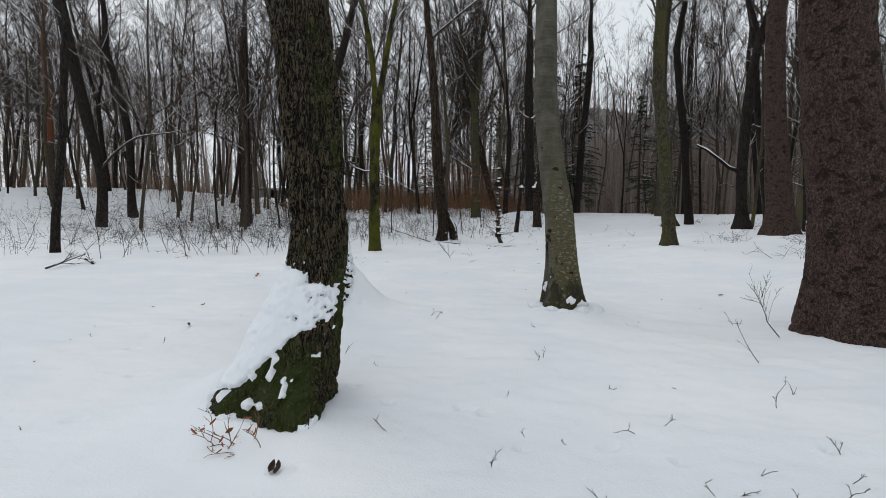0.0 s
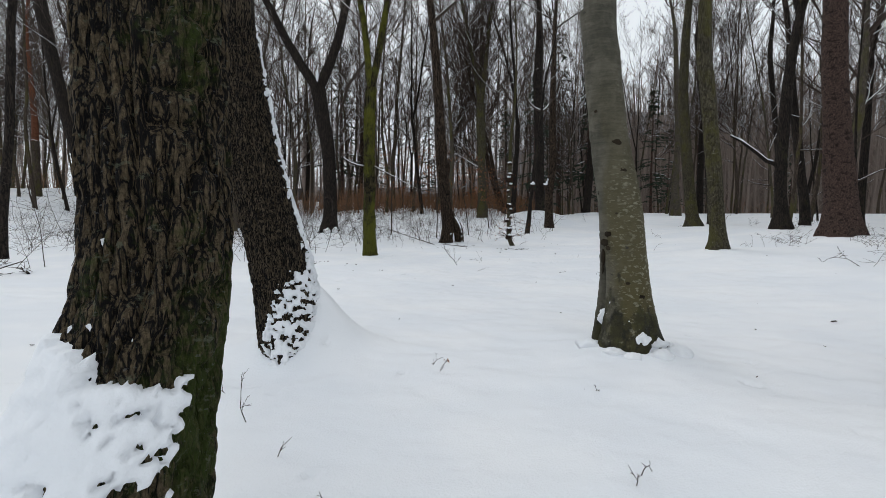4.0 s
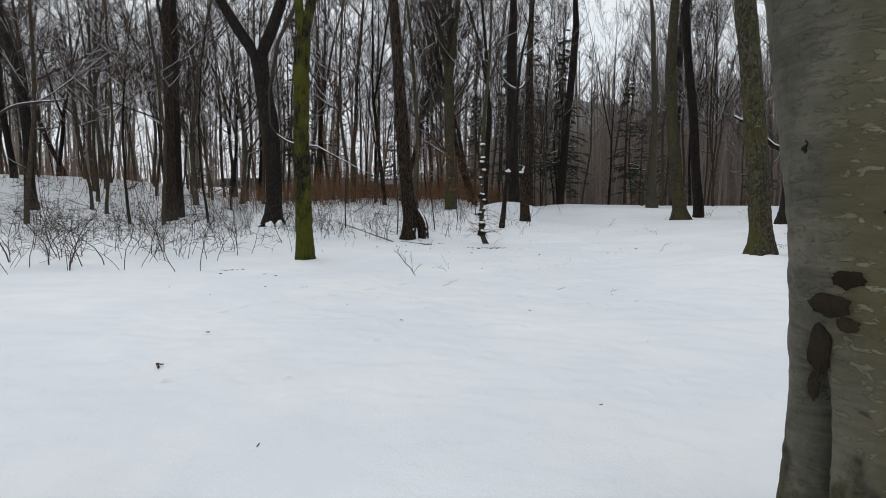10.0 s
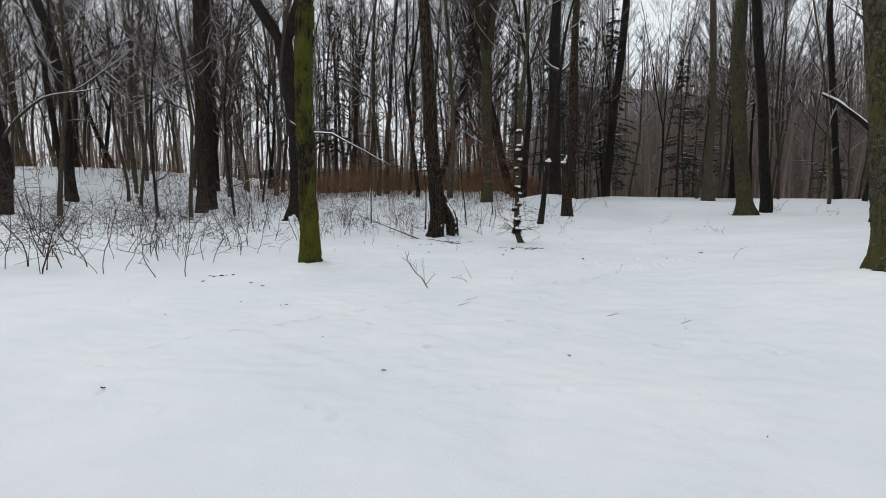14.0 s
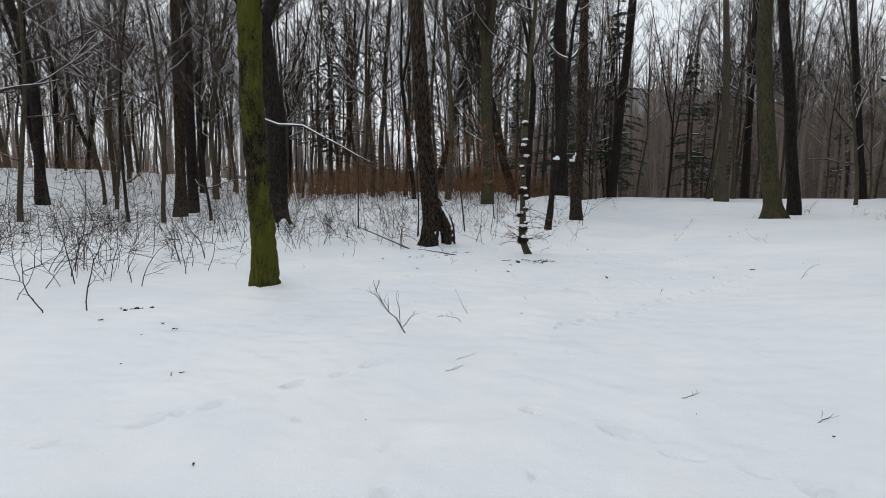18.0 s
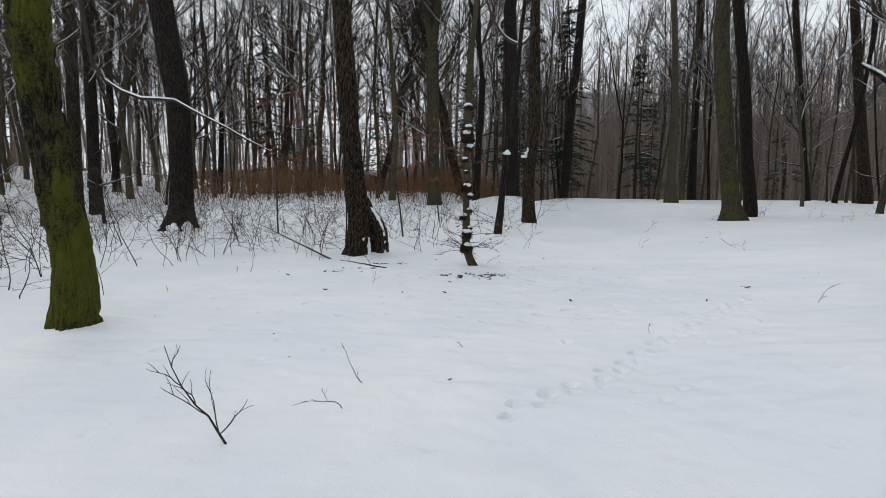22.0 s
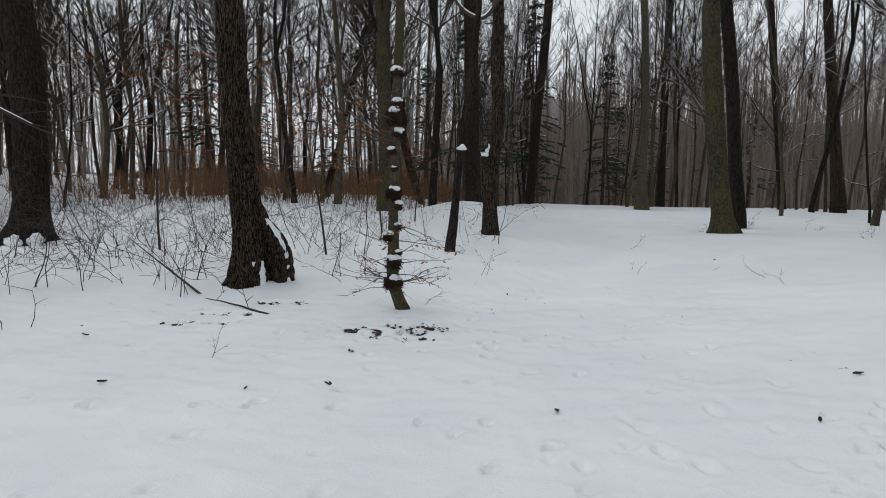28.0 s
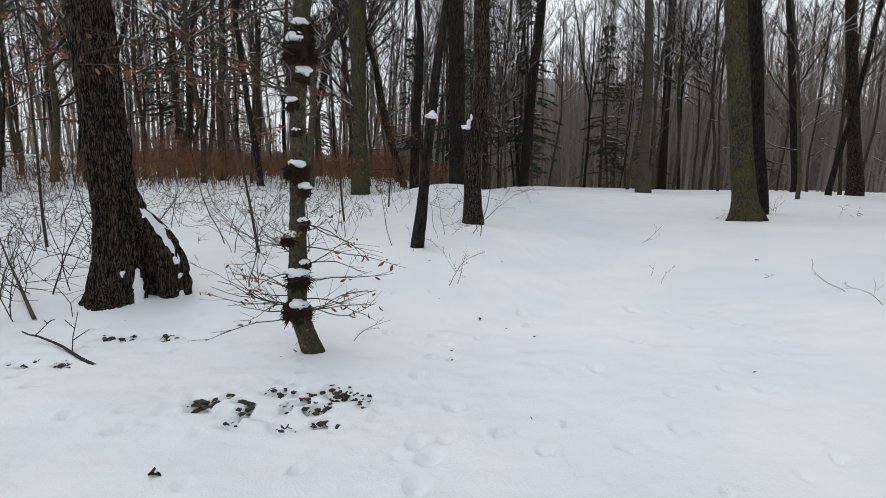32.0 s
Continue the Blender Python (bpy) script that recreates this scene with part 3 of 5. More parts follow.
def furrows(depth, across, along, seed):
    def relief(a, h, x, y, r):
        wx = x + 0.5 * across * vnoise(x / across * 0.4 + 9, y / across * 0.4, h / along * 0.8, seed + 7)
        n = vnoise(wx / across + 40, y / across + 40, h / along, seed)
        ridge = 1 - np.abs(2 * n - 1) * 1.6
        crack = vnoise(x / across * 0.8 + 3, y / across * 0.8, h / (along * 0.30), seed + 3)
        fine = vnoise(x / across * 3, y / across * 3, h / along * 5, seed + 5)
        return depth * (-np.clip(ridge, 0, 1) ** 1.5 + 0.28 * crack + 0.25 * fine)

    return relief


def smooth_bark(depth, seed):
    def relief(a, h, x, y, r):
        return depth * (fractal(x * 9 + 7, y * 9 + 7, h * 4, seed) - 0.5) + depth * 0.5 * (vnoise(x * 30, y * 30, h * 60, seed + 2) - 0.5)

    return relief


def snow_shell(name, pts, mask, thick, parent, label=""):
    """Snow that clings to a trunk where mask is above nought; its rim tucks into the bark."""
    m = smooth(mask, 0.0, 0.35)
    centre = pts.mean(axis=1, keepdims=True)
    even = sum(np.roll(pts, k, axis=1) for k in range(-9, 10)) / 19
    even = sum(even[np.clip(np.arange(len(pts)) + k, 0, len(pts) - 1)] for k in range(-4, 5)) / 9
    even[..., 2] = pts[..., 2]
    pts = pts + (even - pts) * (0.85 * m)[..., None]
    out = pts - centre
    out[..., 2] = 0
    out /= np.linalg.norm(out, axis=-1, keepdims=True) + 1e-9
    ripple = 0.45 + 1.1 * fractal(pts[..., 0] * 16, pts[..., 1] * 16, pts[..., 2] * 24, 41, 3)
    p = pts + out * (m * thick * ripple - 0.012 * (mask <= 0))[..., None]
    p[..., 2] += m * thick * 0.5
    rows, cols = mask.shape
    ids = np.arange(rows * cols).reshape(rows, cols)
    cur, nxt = ids, np.roll(ids, -1, axis=1)
    keep = (mask > 0) | (np.roll(mask, -1, axis=1) > 0)
    keep = keep[:-1] | keep[1:]
    faces = np.stack([cur[:-1], nxt[:-1], nxt[1:], cur[1:]], -1)[keep]
    geo = Geo()
    geo.add(p, faces)
    return part(name, geo, SNOW, parent, label)


def branch_line(start, way, length, steps, droop=0.0, wobble=0.12):
    p, d = np.array(start, float), np.array(way, float)
    d /= np.linalg.norm(d)
    out = [p.copy()]
    for _ in range(steps):
        d = d + np.array([rand(-wobble, wobble), rand(-wobble, wobble), rand(-wobble, wobble) + droop])
        d /= np.linalg.norm(d)
        p = p + d * length / steps
        out.append(p.copy())
    return np.array(out)


def boughs(geo, snow, line, r0, depth, sides=4, density=1.0, lift=0.06, least=0.006):
    """Side branches and twigs along a branch."""
    length = np.linalg.norm(np.diff(line, axis=0), axis=1).sum()
    count = max(2, int(density * (3.2 + length * 1.3)))
    for n in range(count):
        s = rand(0.18, 1.0) * (len(line) - 1)
        k = min(int(s), len(line) - 2)
        p = line[k] + (line[k + 1] - line[k]) * (s - k)
        d = line[k + 1] - line[k]
        d = d / (np.linalg.norm(d) + 1e-9)
        side = np.array([rand(-1, 1), rand(-1, 1), rand(-0.3, 0.7)])
        side /= np.linalg.norm(side)
        go = d * rand(0.5, 1.0) + side * rand(0.5, 0.9)
        far = length * rand(0.25, 0.55) * (1.15 - s / len(line))
        far = max(far, min(0.15, length * 0.25))
        r = max(r0 * rand(0.3, 0.5), least)
        child = branch_line(p, go, far, 3 if depth else 2, lift)
        geo.tube(child, np.linspace(r, max(least * 0.6, r * 0.35), len(child)), 3)
        if snow is not None and abs(go[2]) < 0.8 and r > 0.009 and random.random() < 0.65:
            snow.tube(child + [0, 0, r * 0.8], np.linspace(r * 0.85, 0.006, len(child)), 3)
        if depth:
            boughs(geo, snow if depth > 1 else None, child, r, depth - 1, 3, density, lift, least)


def upper_tree(trunk_geo, crown, snow, top, r, height, limbs, depth=2, low=0.0, spread=1.0, density=1.0, least=0.008):
    """The stem above a given point with its limbs."""
    steps = 8
    stem = branch_line(top, (rand(-0.06, 0.06), rand(-0.06, 0.06), 1), height, steps, 0.02, 0.07)
    radii = np.linspace(r, r * 0.22, steps + 1)
    trunk_geo.tube(stem, radii, 7)
    for n in range(limbs):
        s = rand(low, 0.97) * steps
        k = min(int(s), steps - 1)
        p = stem[k] + (stem[k + 1] - stem[k]) * (s - k)
        a = rand(0, 2 * math.pi)
        rise = rand(0.35, 1.3)
        far = height * rand(0.22, 0.45) * spread * (1.15 - s / steps * 0.6)
        rr = max(radii[k] * rand(0.28, 0.55), 0.012)
        limb = branch_line(p, (math.cos(a), math.sin(a), rise), far, 5, 0.09)
        crown.tube(limb, np.linspace(rr, rr * 0.3, 6), 4)
        if snow is not None and rise < 0.8 and random.random() < 0.6:
            snow.tube(limb + [0, 0, rr * 0.7], np.linspace(rr * 0.55, 0.006, 6), 3)
        boughs(crown, snow, limb, rr, depth - 1, 3, density, 0.06, least)


def tree_root(name, at, label, category="tree", group=""):
    ob = new(name)
    ob.empty_display_size = 0.3
    ob.location = at
    return tagged(ob, label, category, group)


def local(pts, at):
    return np.asarray(pts, float) - np.asarray(at, float)


def measured_tree(key, name, label, bark, sides, spacing, relief, roots, height, limbs, seed, fork=None, category="tree"):
    """A tree whose trunk follows the plan, with stem, limbs and crown above."""
    axis = TRUNKS[key]
    at = np.array(axis[0][:3])
    root = tree_root(name, at, label, category)
    pts, a, h = trunk_surface(axis, sides, spacing, relief, roots, seed)
    trunk, crown, snow = Geo(), Geo(), Geo()
    trunk.grid(local(pts, at), True)
    random.seed(seed)
    top = np.array(axis[-1][:3]) - at
    line = np.array(axis, float)
    lean = line[-1, :3] - line[-2, :3]
    lean /= np.linalg.norm(lean)
    r = line[-1, 3]
    if fork:
        for way, share in fork:
            arm = branch_line(top - lean * 0.15, way, height * 0.9, 7, 0.05, 0.10)
            arm_geo = Geo()
            arm_geo.tube(arm, np.linspace(r * share, r * share * 0.3, 8), 10)
            part("limb", arm_geo, bark, root)
            if abs(way[0]) > 0.5:
                snow.tube(arm[:5] + [0, 0, r * share * 0.45], np.linspace(r * share * 0.6, r * share * 0.2, 5), 5)
            boughs(crown, snow, arm, r * share * 0.5, 2, 4, 1.3)
    else:
        upper_tree(trunk, crown, snow, top - lean * 0.2, r, height, limbs, 2, 0.3 if top[2] < 4 else 0.4)
    part("trunk", trunk, bark, root)
    part("crown", crown, TWIG, root)
    if snow.count:
        tagged(part("branch_snow", snow, SNOW, root, "snow lying along the branches"), kind="stuff")
    return root, pts, a, h, at


def facing(a, x, y):
    return np.cos(a) * x + np.sin(a) * y


def around(a, where, width):
    d = np.angle(np.exp(1j * (a - where)))
    return np.exp(-((d / width) ** 2))


def beech_relief(a, h, x, y, r):
    """Smooth bark with one long fold and a few swelling roots."""
    low = np.clip(h, 0, None)
    out = smooth_bark(0.018, 21)(a, h, x, y, r)
    out = out - 0.075 * around(a, -3.0, 0.13) * smooth(-low, -0.95, -0.6)
    out = out + 0.035 * around(a, 2.85, 0.25) * smooth(-low, -1.1, -0.3)
    out = out + 0.08 * around(a, -2.6, 0.36) * np.exp(-low / 0.16) + 0.06 * around(a, -0.55, 0.4) * np.exp(-low / 0.13)
    out = out + 0.07 * around(a, -1.45, 0.30) * np.exp(-low / 0.15) - 0.05 * around(a, -1.0, 0.22) * np.exp(-low / 0.2)
    return out


def oak_foot(a, h, x, y, r):
    """Furrowed bark with one broad root to the front and a drawn-in heel."""
    low = np.clip(h, 0, None)
    out = furrows(0.034, 0.034, 0.12, 3)(a, h, x, y, r)
    out = out + 0.19 * around(a, -0.92, 0.36) * np.exp(-((low / 0.30) ** 2)) - 0.05 * around(a, -1.62, 0.20) * np.exp(-((low / 0.34) ** 2))
    return out - 0.05 * around(a, 0.35, 0.7) * np.exp(-low / 0.45)


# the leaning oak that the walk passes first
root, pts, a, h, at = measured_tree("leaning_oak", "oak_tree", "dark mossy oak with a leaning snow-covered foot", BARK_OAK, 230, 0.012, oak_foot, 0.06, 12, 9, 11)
rim = facing(a, -0.80, -0.60)
rough_noise = fractal(np.cos(a) * 5.5 + 9, np.sin(a) * 5.5 + 9, h * 34, 5, 3) - 0.5
broad_noise = fractal(np.cos(a) * 2.5 + 3, np.sin(a) * 2.5, h * 7, 6, 2) - 0.5
low = np.interp(rim, [-0.7, -0.35, 0.2, 0.45, 0.75, 0.9, 1.0], [0.66, 0.63, 0.61, 0.54, 0.40, 0.26, 0.19])
high = np.interp(rim, [-0.7, -0.35, 0.4, 0.9], [0.85, 0.88, 0.93, 1.02])
ragged = 1 - 0.72 * smooth(rim, 0.30, 0.80)
mask = np.minimum(np.minimum((h - low) / 0.10, (high - h) / 0.10), 0.50) + ragged * (2.3 * rough_noise + 0.9 * broad_noise) - 1.3 * smooth(-rim, 0.45, 0.8)
mask = np.minimum(mask, 1.0)
blots = fractal(np.cos(a) * 6 + 2, np.sin(a) * 6, h * 13, 77, 2)
mask = np.where((h < 0.45) & (rim > -0.4), np.maximum(mask, 3.2 * (blots - 0.64)), mask)
specks = fractal(np.cos(a) * 11, np.sin(a) * 11, h * 34, 78, 2)
mask = np.where((h > 0.7) & (h < 1.3) & (rim > 0.0), np.maximum(mask, 3.0 * (specks - 0.72 - 0.15 * smooth(h, 0.9, 1.3))), mask)
snow_shell("trunk_snow", local(pts, at), mask, 0.032, root, "lumpy snow plastered on the slanting foot")

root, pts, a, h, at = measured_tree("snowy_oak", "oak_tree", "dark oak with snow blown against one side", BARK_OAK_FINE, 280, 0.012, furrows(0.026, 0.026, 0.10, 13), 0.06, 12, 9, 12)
front = facing(a, 0.80, -0.60)
edge = facing(a, 0.80, 0.60)
rough_noise = fractal(np.cos(a) * 6.5 + 9, np.sin(a) * 6.5 + 9, h * 34, 8, 3) - 0.5
level = np.interp(h, [0.0, 0.12, 0.25, 0.5, 0.7, 0.85], [-0.25, -0.05, 0.22, 0.60, 0.86, 1.2])
mask = np.minimum((front - level) * 3.0, 0.20)
strip = np.interp(h, [0.0, 0.5, 0.8, 1.2, 1.7, 2.6, 3.2], [0.34, 0.56, 0.72, 0.80, 0.86, 0.93, 1.1])
mask = np.maximum(mask, np.minimum((edge - strip) * 3.5, 0.36))
mask = np.where(mask < -0.35, -1.0, mask + 2.9 * rough_noise)
snow_shell("trunk_snow", local(pts, at), mask, 0.028, root, "mottled snow clinging to the bark")

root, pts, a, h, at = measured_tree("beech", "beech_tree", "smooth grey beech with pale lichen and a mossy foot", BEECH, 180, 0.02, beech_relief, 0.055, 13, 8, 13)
BEECH_ROOT, BEECH_AT = root, at
ragged = fractal(np.cos(a) * 5 + 4, np.sin(a) * 5 + 4, h * 14, 57, 3) - 0.5
mask = -0.85 + 2.4 * ragged
for where, level, width, tall in ((-2.85, 0.30, 0.22, 0.08), (-1.35, 0.13, 0.20, 0.07), (-0.72, 0.10, 0.22, 0.08)):
    mask = mask + 1.35 * around(a, where, width) * np.exp(-(((h - level) / tall) ** 2))
mask = np.where(h < 0.45, mask, -1.0)
snow_shell("trunk_snow", local(pts, at), mask, 0.05, root, "small pads of snow lying on the roots")

root, pts, a, h, at = measured_tree("great_spruce", "spruce_tree", "huge spruce with scaly reddish brown bark", BARK_SPRUCE, 220, 0.022, furrows(0.016, 0.036, 0.06, 23), 0.13, 16, 10, 14)
measured_tree("far_spruce", "spruce_tree", "thick straight spruce with reddish brown bark", BARK_SPRUCE, 90, 0.05, furrows(0.018, 0.06, 0.09, 24), 0.18, 13, 10, 15)
measured_tree("mossy_tree", "mossy_tree", "straight slender tree with olive mossy bark", BARK_OLIVE, 80, 0.03, furrows(0.014, 0.035, 0.09, 25), 0.26, 9, 8, 16)
GREEN_ROOT, pts, a, h, GREEN_AT = measured_tree("green_tree", "mossy_tree", "slim crooked tree covered in bright green moss", BARK_MOSS, 90, 0.022, furrows(0.034, 0.06, 0.24, 26), 0.10, 8, 8, 17, [((0.20, 0.1, 1), 0.72), ((-0.05, 0.1, 1), 0.66)])
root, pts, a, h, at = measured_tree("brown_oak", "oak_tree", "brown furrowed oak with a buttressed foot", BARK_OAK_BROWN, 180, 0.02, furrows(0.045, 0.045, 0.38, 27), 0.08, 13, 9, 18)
HERO_OAK, OAK_AT = root, at
ragged = fractal(np.cos(a) * 6 + 4, np.sin(a) * 6 + 4, h * 16, 58, 3) - 0.5
mask = np.where(h < 0.75, -0.55 + 1.5 * ragged + 1.3 * around(a, -0.25, 0.22) * smooth(-h, -0.62, -0.2) + 0.9 * around(a, -0.9, 0.16) * np.exp(-(((h - 0.40) / 0.06) ** 2)), -1.0)
snow_shell("trunk_snow", local(pts, at), mask, 0.035, root, "ragged snow caught in the seam of the foot")
KNOT_ROOT, pts, a, h, KNOT_AT = measured_tree("burl_tree", "knotty_tree", "thin knotty tree with shaggy burls and snow caps", BARK_BURL, 64, 0.02, smooth_bark(0.02, 28), 0.10, 7, 12, 19)
J_ROOT, pts, a, h, J_AT = measured_tree("thin_tree", "young_tree", "thin crooked dark young tree with a snow-capped knot", BARK_DARK, 40, 0.04, smooth_bark(0.012, 29), 0.05, 6, 10, 20)
K_ROOT, pts, a, h, K_AT = measured_tree("stub_tree", "oak_tree", "dark tree with a snow-filled broken stub", BARK_OAK_BROWN, 70, 0.04, furrows(0.018, 0.04, 0.14, 30), 0.08, 10, 9, 21)
FORKED_ROOT, pts, a, h, FORKED_AT = measured_tree("forked_oak", "oak_tree", "dark oak that forks into two arms", BARK_DARK, 80, 0.05, furrows(0.03, 0.06, 0.2, 31), 0.26, 12, 9, 22, [((-0.75, 0, 1), 0.7), ((0.42, 0.1, 1), 0.72)])
pine_root = measured_tree("red_pine", "pine_tree", "straight pine with an orange-red upper trunk", BARK_MID, 30, 0.15, furrows(0.02, 0.08, 0.2, 35), 0.05, 14, 8, 26, [((0.04, 0.0, 1), 0.98)])[0]
for ob in pine_root.children:
    if ob.name.startswith("limb"):
        ob.data.materials[0] = PINE_RED
measured_tree("left_oak", "oak_tree", "straight dark brown oak among bare shrubs", BARK_OAK_BROWN, 56, 0.10, furrows(0.03, 0.07, 0.22, 32), 0.08, 8, 9, 23)
measured_tree("left_oak_slim", "oak_tree", "slim dark oak among bare shrubs", BARK_DARK, 40, 0.12, furrows(0.025, 0.07, 0.22, 33), 0.06, 7, 8, 24)
measured_tree("bent_tree", "oak_tree", "dark oak that bends over at mid height", BARK_DARK, 48, 0.12, furrows(0.03, 0.08, 0.22, 34), 0.06, 9, 10, 25)
measured_tree("lone_tree", "beech_tree", "tall dark mossy trunk standing at the edge of the clearing", BARK_OLIVE, 80, 0.05, smooth_bark(0.04, 35), 0.24, 13, 9, 26)
measured_tree("black_tree", "wet_tree", "slender black wet trunk beside a thicker one", BARK_DARK, 44, 0.08, smooth_bark(0.03, 36), 0.06, 9, 9, 27)
FORK_ROOT, pts, a, h, FORK_AT = measured_tree("right_fork", "oak_tree", "dark forked tree with a rooty foot", BARK_DARK, 60, 0.06, furrows(0.02, 0.05, 0.16, 37), 0.16, 9, 9, 28, [((0.35, 0, 1), 0.8), ((-0.3, 0.1, 1), 0.7)])
measured_tree("broad_beech", "beech_tree", "broad mossy beech that splits into upright limbs", BARK_OLIVE, 60, 0.10, smooth_bark(0.05, 38), 0.08, 12, 9, 29, [((0.15, 0, 1), 0.6), ((-0.18, 0.1, 1), 0.6), ((0.02, 0.2, 1), 0.5)])
measured_tree("slanting_tree", "beech_tree", "slanting dark tree at the brow of the slope", BARK_DARK, 40, 0.15, smooth_bark(0.03, 39), 0.05, 8, 10, 30)
EDGE_ROOT, pts, a, h, EDGE_AT = measured_tree("edge_tree", "oak_tree", "dark crooked tree at the edge of the wood", BARK_DARK, 36, 0.12, smooth_bark(0.03, 41), 0.06, 9, 14, 32)
measured_tree("twin_tree", "oak_tree", "dark straight trunk close behind another", BARK_DARK, 40, 0.12, furrows(0.02, 0.06, 0.2, 43), 0.06, 9, 9, 34)
measured_tree("brow_tree_slim", "beech_tree", "slim tree at the brow of the slope", BARK_DARK, 30, 0.2, smooth_bark(0.03, 44), 0.05, 8, 10, 35)
measured_tree("right_tree", "beech_tree", "slim dark tree beyond the clearing", BARK_DARK, 30, 0.2, smooth_bark(0.03, 45), 0.05, 8, 10, 36)
measured_tree("right_tree_thick", "oak_tree", "thick dark tree beyond the clearing", BARK_OAK_BROWN, 36, 0.2, smooth_bark(0.04, 46), 0.08, 8, 10, 37)
measured_tree("brow_tree", "beech_tree", "upright grey tree at the brow of the slope", BARK_GREY, 36, 0.15, smooth_bark(0.03, 40), 0.05, 8, 10, 31)


# ---- the wood behind: some kinds of bare tree, copied ----
def bare_tree(seed, height, r, limbs, bark, label, fork=False, spread=1.0, density=1.35):
    random.seed(seed)
    root = tree_root("bare_tree", (0, 0, 0), label, "tree", "bare trees of the wood")
    trunk, crown, snow = Geo(), Geo(), Geo()
    clear = height * rand(0.16, 0.34)
    lean = (rand(-0.10, 0.10), rand(-0.10, 0.10), 1)
    bole = branch_line((0, 0, -0.5), lean, clear + 0.5, 9, 0.03, 0.09)
    swell = 1 + 0.55 * np.exp(-np.linspace(0, clear, 10) / 0.5)
    trunk.tube(bole, np.linspace(r, r * 0.8, 10) * swell, 10)
    if fork:
        for side in (-1, 1):
            b = rand(0, 6.28)
            arm = branch_line(bole[-1] - [0, 0, 0.1], (math.cos(b) * 0.3 * side, math.sin(b) * 0.3 * side, 1), height - clear, 8, 0.03, 0.08)
            trunk.tube(arm, np.linspace(r * 0.62, r * 0.12, 9), 7)
            for n in range(limbs // 2):
                k = random.randrange(1, 8)
                q = rand(0, 6.28)
                rr = r * 0.25 * (1 - k / 10)
                limb = branch_line(arm[k], (math.cos(q), math.sin(q), rand(0.4, 1.5)), height * rand(0.14, 0.30) * spread, 5, 0.09)
                crown.tube(limb, np.linspace(rr, rr * 0.3, 6), 4)
                if n % 2:
                    snow.tube(limb + [0, 0, rr * 0.7], np.linspace(rr * 0.55, 0.006, 6), 3)
                boughs(crown, None, limb, rr, 1, 3, density, 0.06, 0.008)
    else:
        upper_tree(trunk, crown, snow, bole[-1] - [0, 0, 0.1], r * 0.8, height - clear, limbs, 2, 0.0, spread, density, 0.008)
        for n in range(2):
            k = random.randrange(5, 9)
            q = rand(0, 6.28)
            stub = branch_line(bole[k], (math.cos(q), math.sin(q), rand(-0.1, 0.6)), rand(0.6, 1.7), 5, 0.05, 0.2)
            crown.tube(stub, np.linspace(0.035, 0.01, 6), 4)
            snow.tube(stub + [0, 0, 0.02], np.linspace(0.016, 0.004, 6), 3)
            boughs(crown, None, stub, 0.02, 0, 3, 0.9)
    part("trunk", trunk, bark, root)
    part("crown", crown, TWIG_HAZED, root)
    tagged(part("branch_snow", snow, SNOW, root, "thin snow lying on the limbs"), kind="stuff")
    return root


KINDS = [
    bare_tree(101, 19, 0.16, 28, BARK_MID, "tall dark bare tree with fine upright twigs"),
    bare_tree(102, 21, 0.20, 30, BARK_GREY, "tall grey bare beech with ascending limbs"),
    bare_tree(103, 17, 0.12, 24, BARK_MID, "slim dark bare tree with snowy limbs"),
    bare_tree(104, 20, 0.20, 33, BARK_DARK, "forked dark bare tree with snowy limbs", True),
    bare_tree(105, 18, 0.13, 24, BARK_GREY, "slender grey bare tree with fine twigs", False, 0.7),
    bare_tree(106, 21, 0.19, 30, BARK_OAK_BROWN, "brown bare oak with crooked limbs", True, 1.1),
    bare_tree(107, 14, 0.075, 22, BARK_MID, "thin young bare tree reaching for light", False, 0.7),
    bare_tree(108, 15, 0.09, 24, BARK_GREY, "thin grey bare tree with drooping twigs", False, 0.8),
    bare_tree(109, 12, 0.06, 22, BARK_DARK, "thin dark pole of a young bare tree", False, 0.8),
    bare_tree(110, 18, 0.11, 26, BARK_MID, "slim brown bare tree with ascending limbs", False, 0.6),
    bare_tree(111, 20, 0.12, 30, BARK_DARK, "slim dark tree forked into a fan of fine branches", True, 1.0),
    bare_tree(112, 19, 0.10, 30, BARK_MID, "slim bare tree with a wide fan of twigs", False, 1.1),
]
TAKEN = [(a[0][0], a[0][1]) for a in TRUNKS.values()]


def open_ground(x, y):
    """The clearing and the way walked, kept free of trees."""
    if -4.5 < x < 8 and -12 < y < 25:
        return True
    if y < 34 and 3 < x < 12 and y > 8:
        return True
    if 5.5 < x < 26 and 24 < y < 50 and x < 10 + (y - 20) * 0.55:
        return True
    return -7 < x < 1 and 5 < y < 23


def free(x, y, gap):
    return all((x - a) ** 2 + (y - b) ** 2 > gap * gap for a, b in TAKEN)


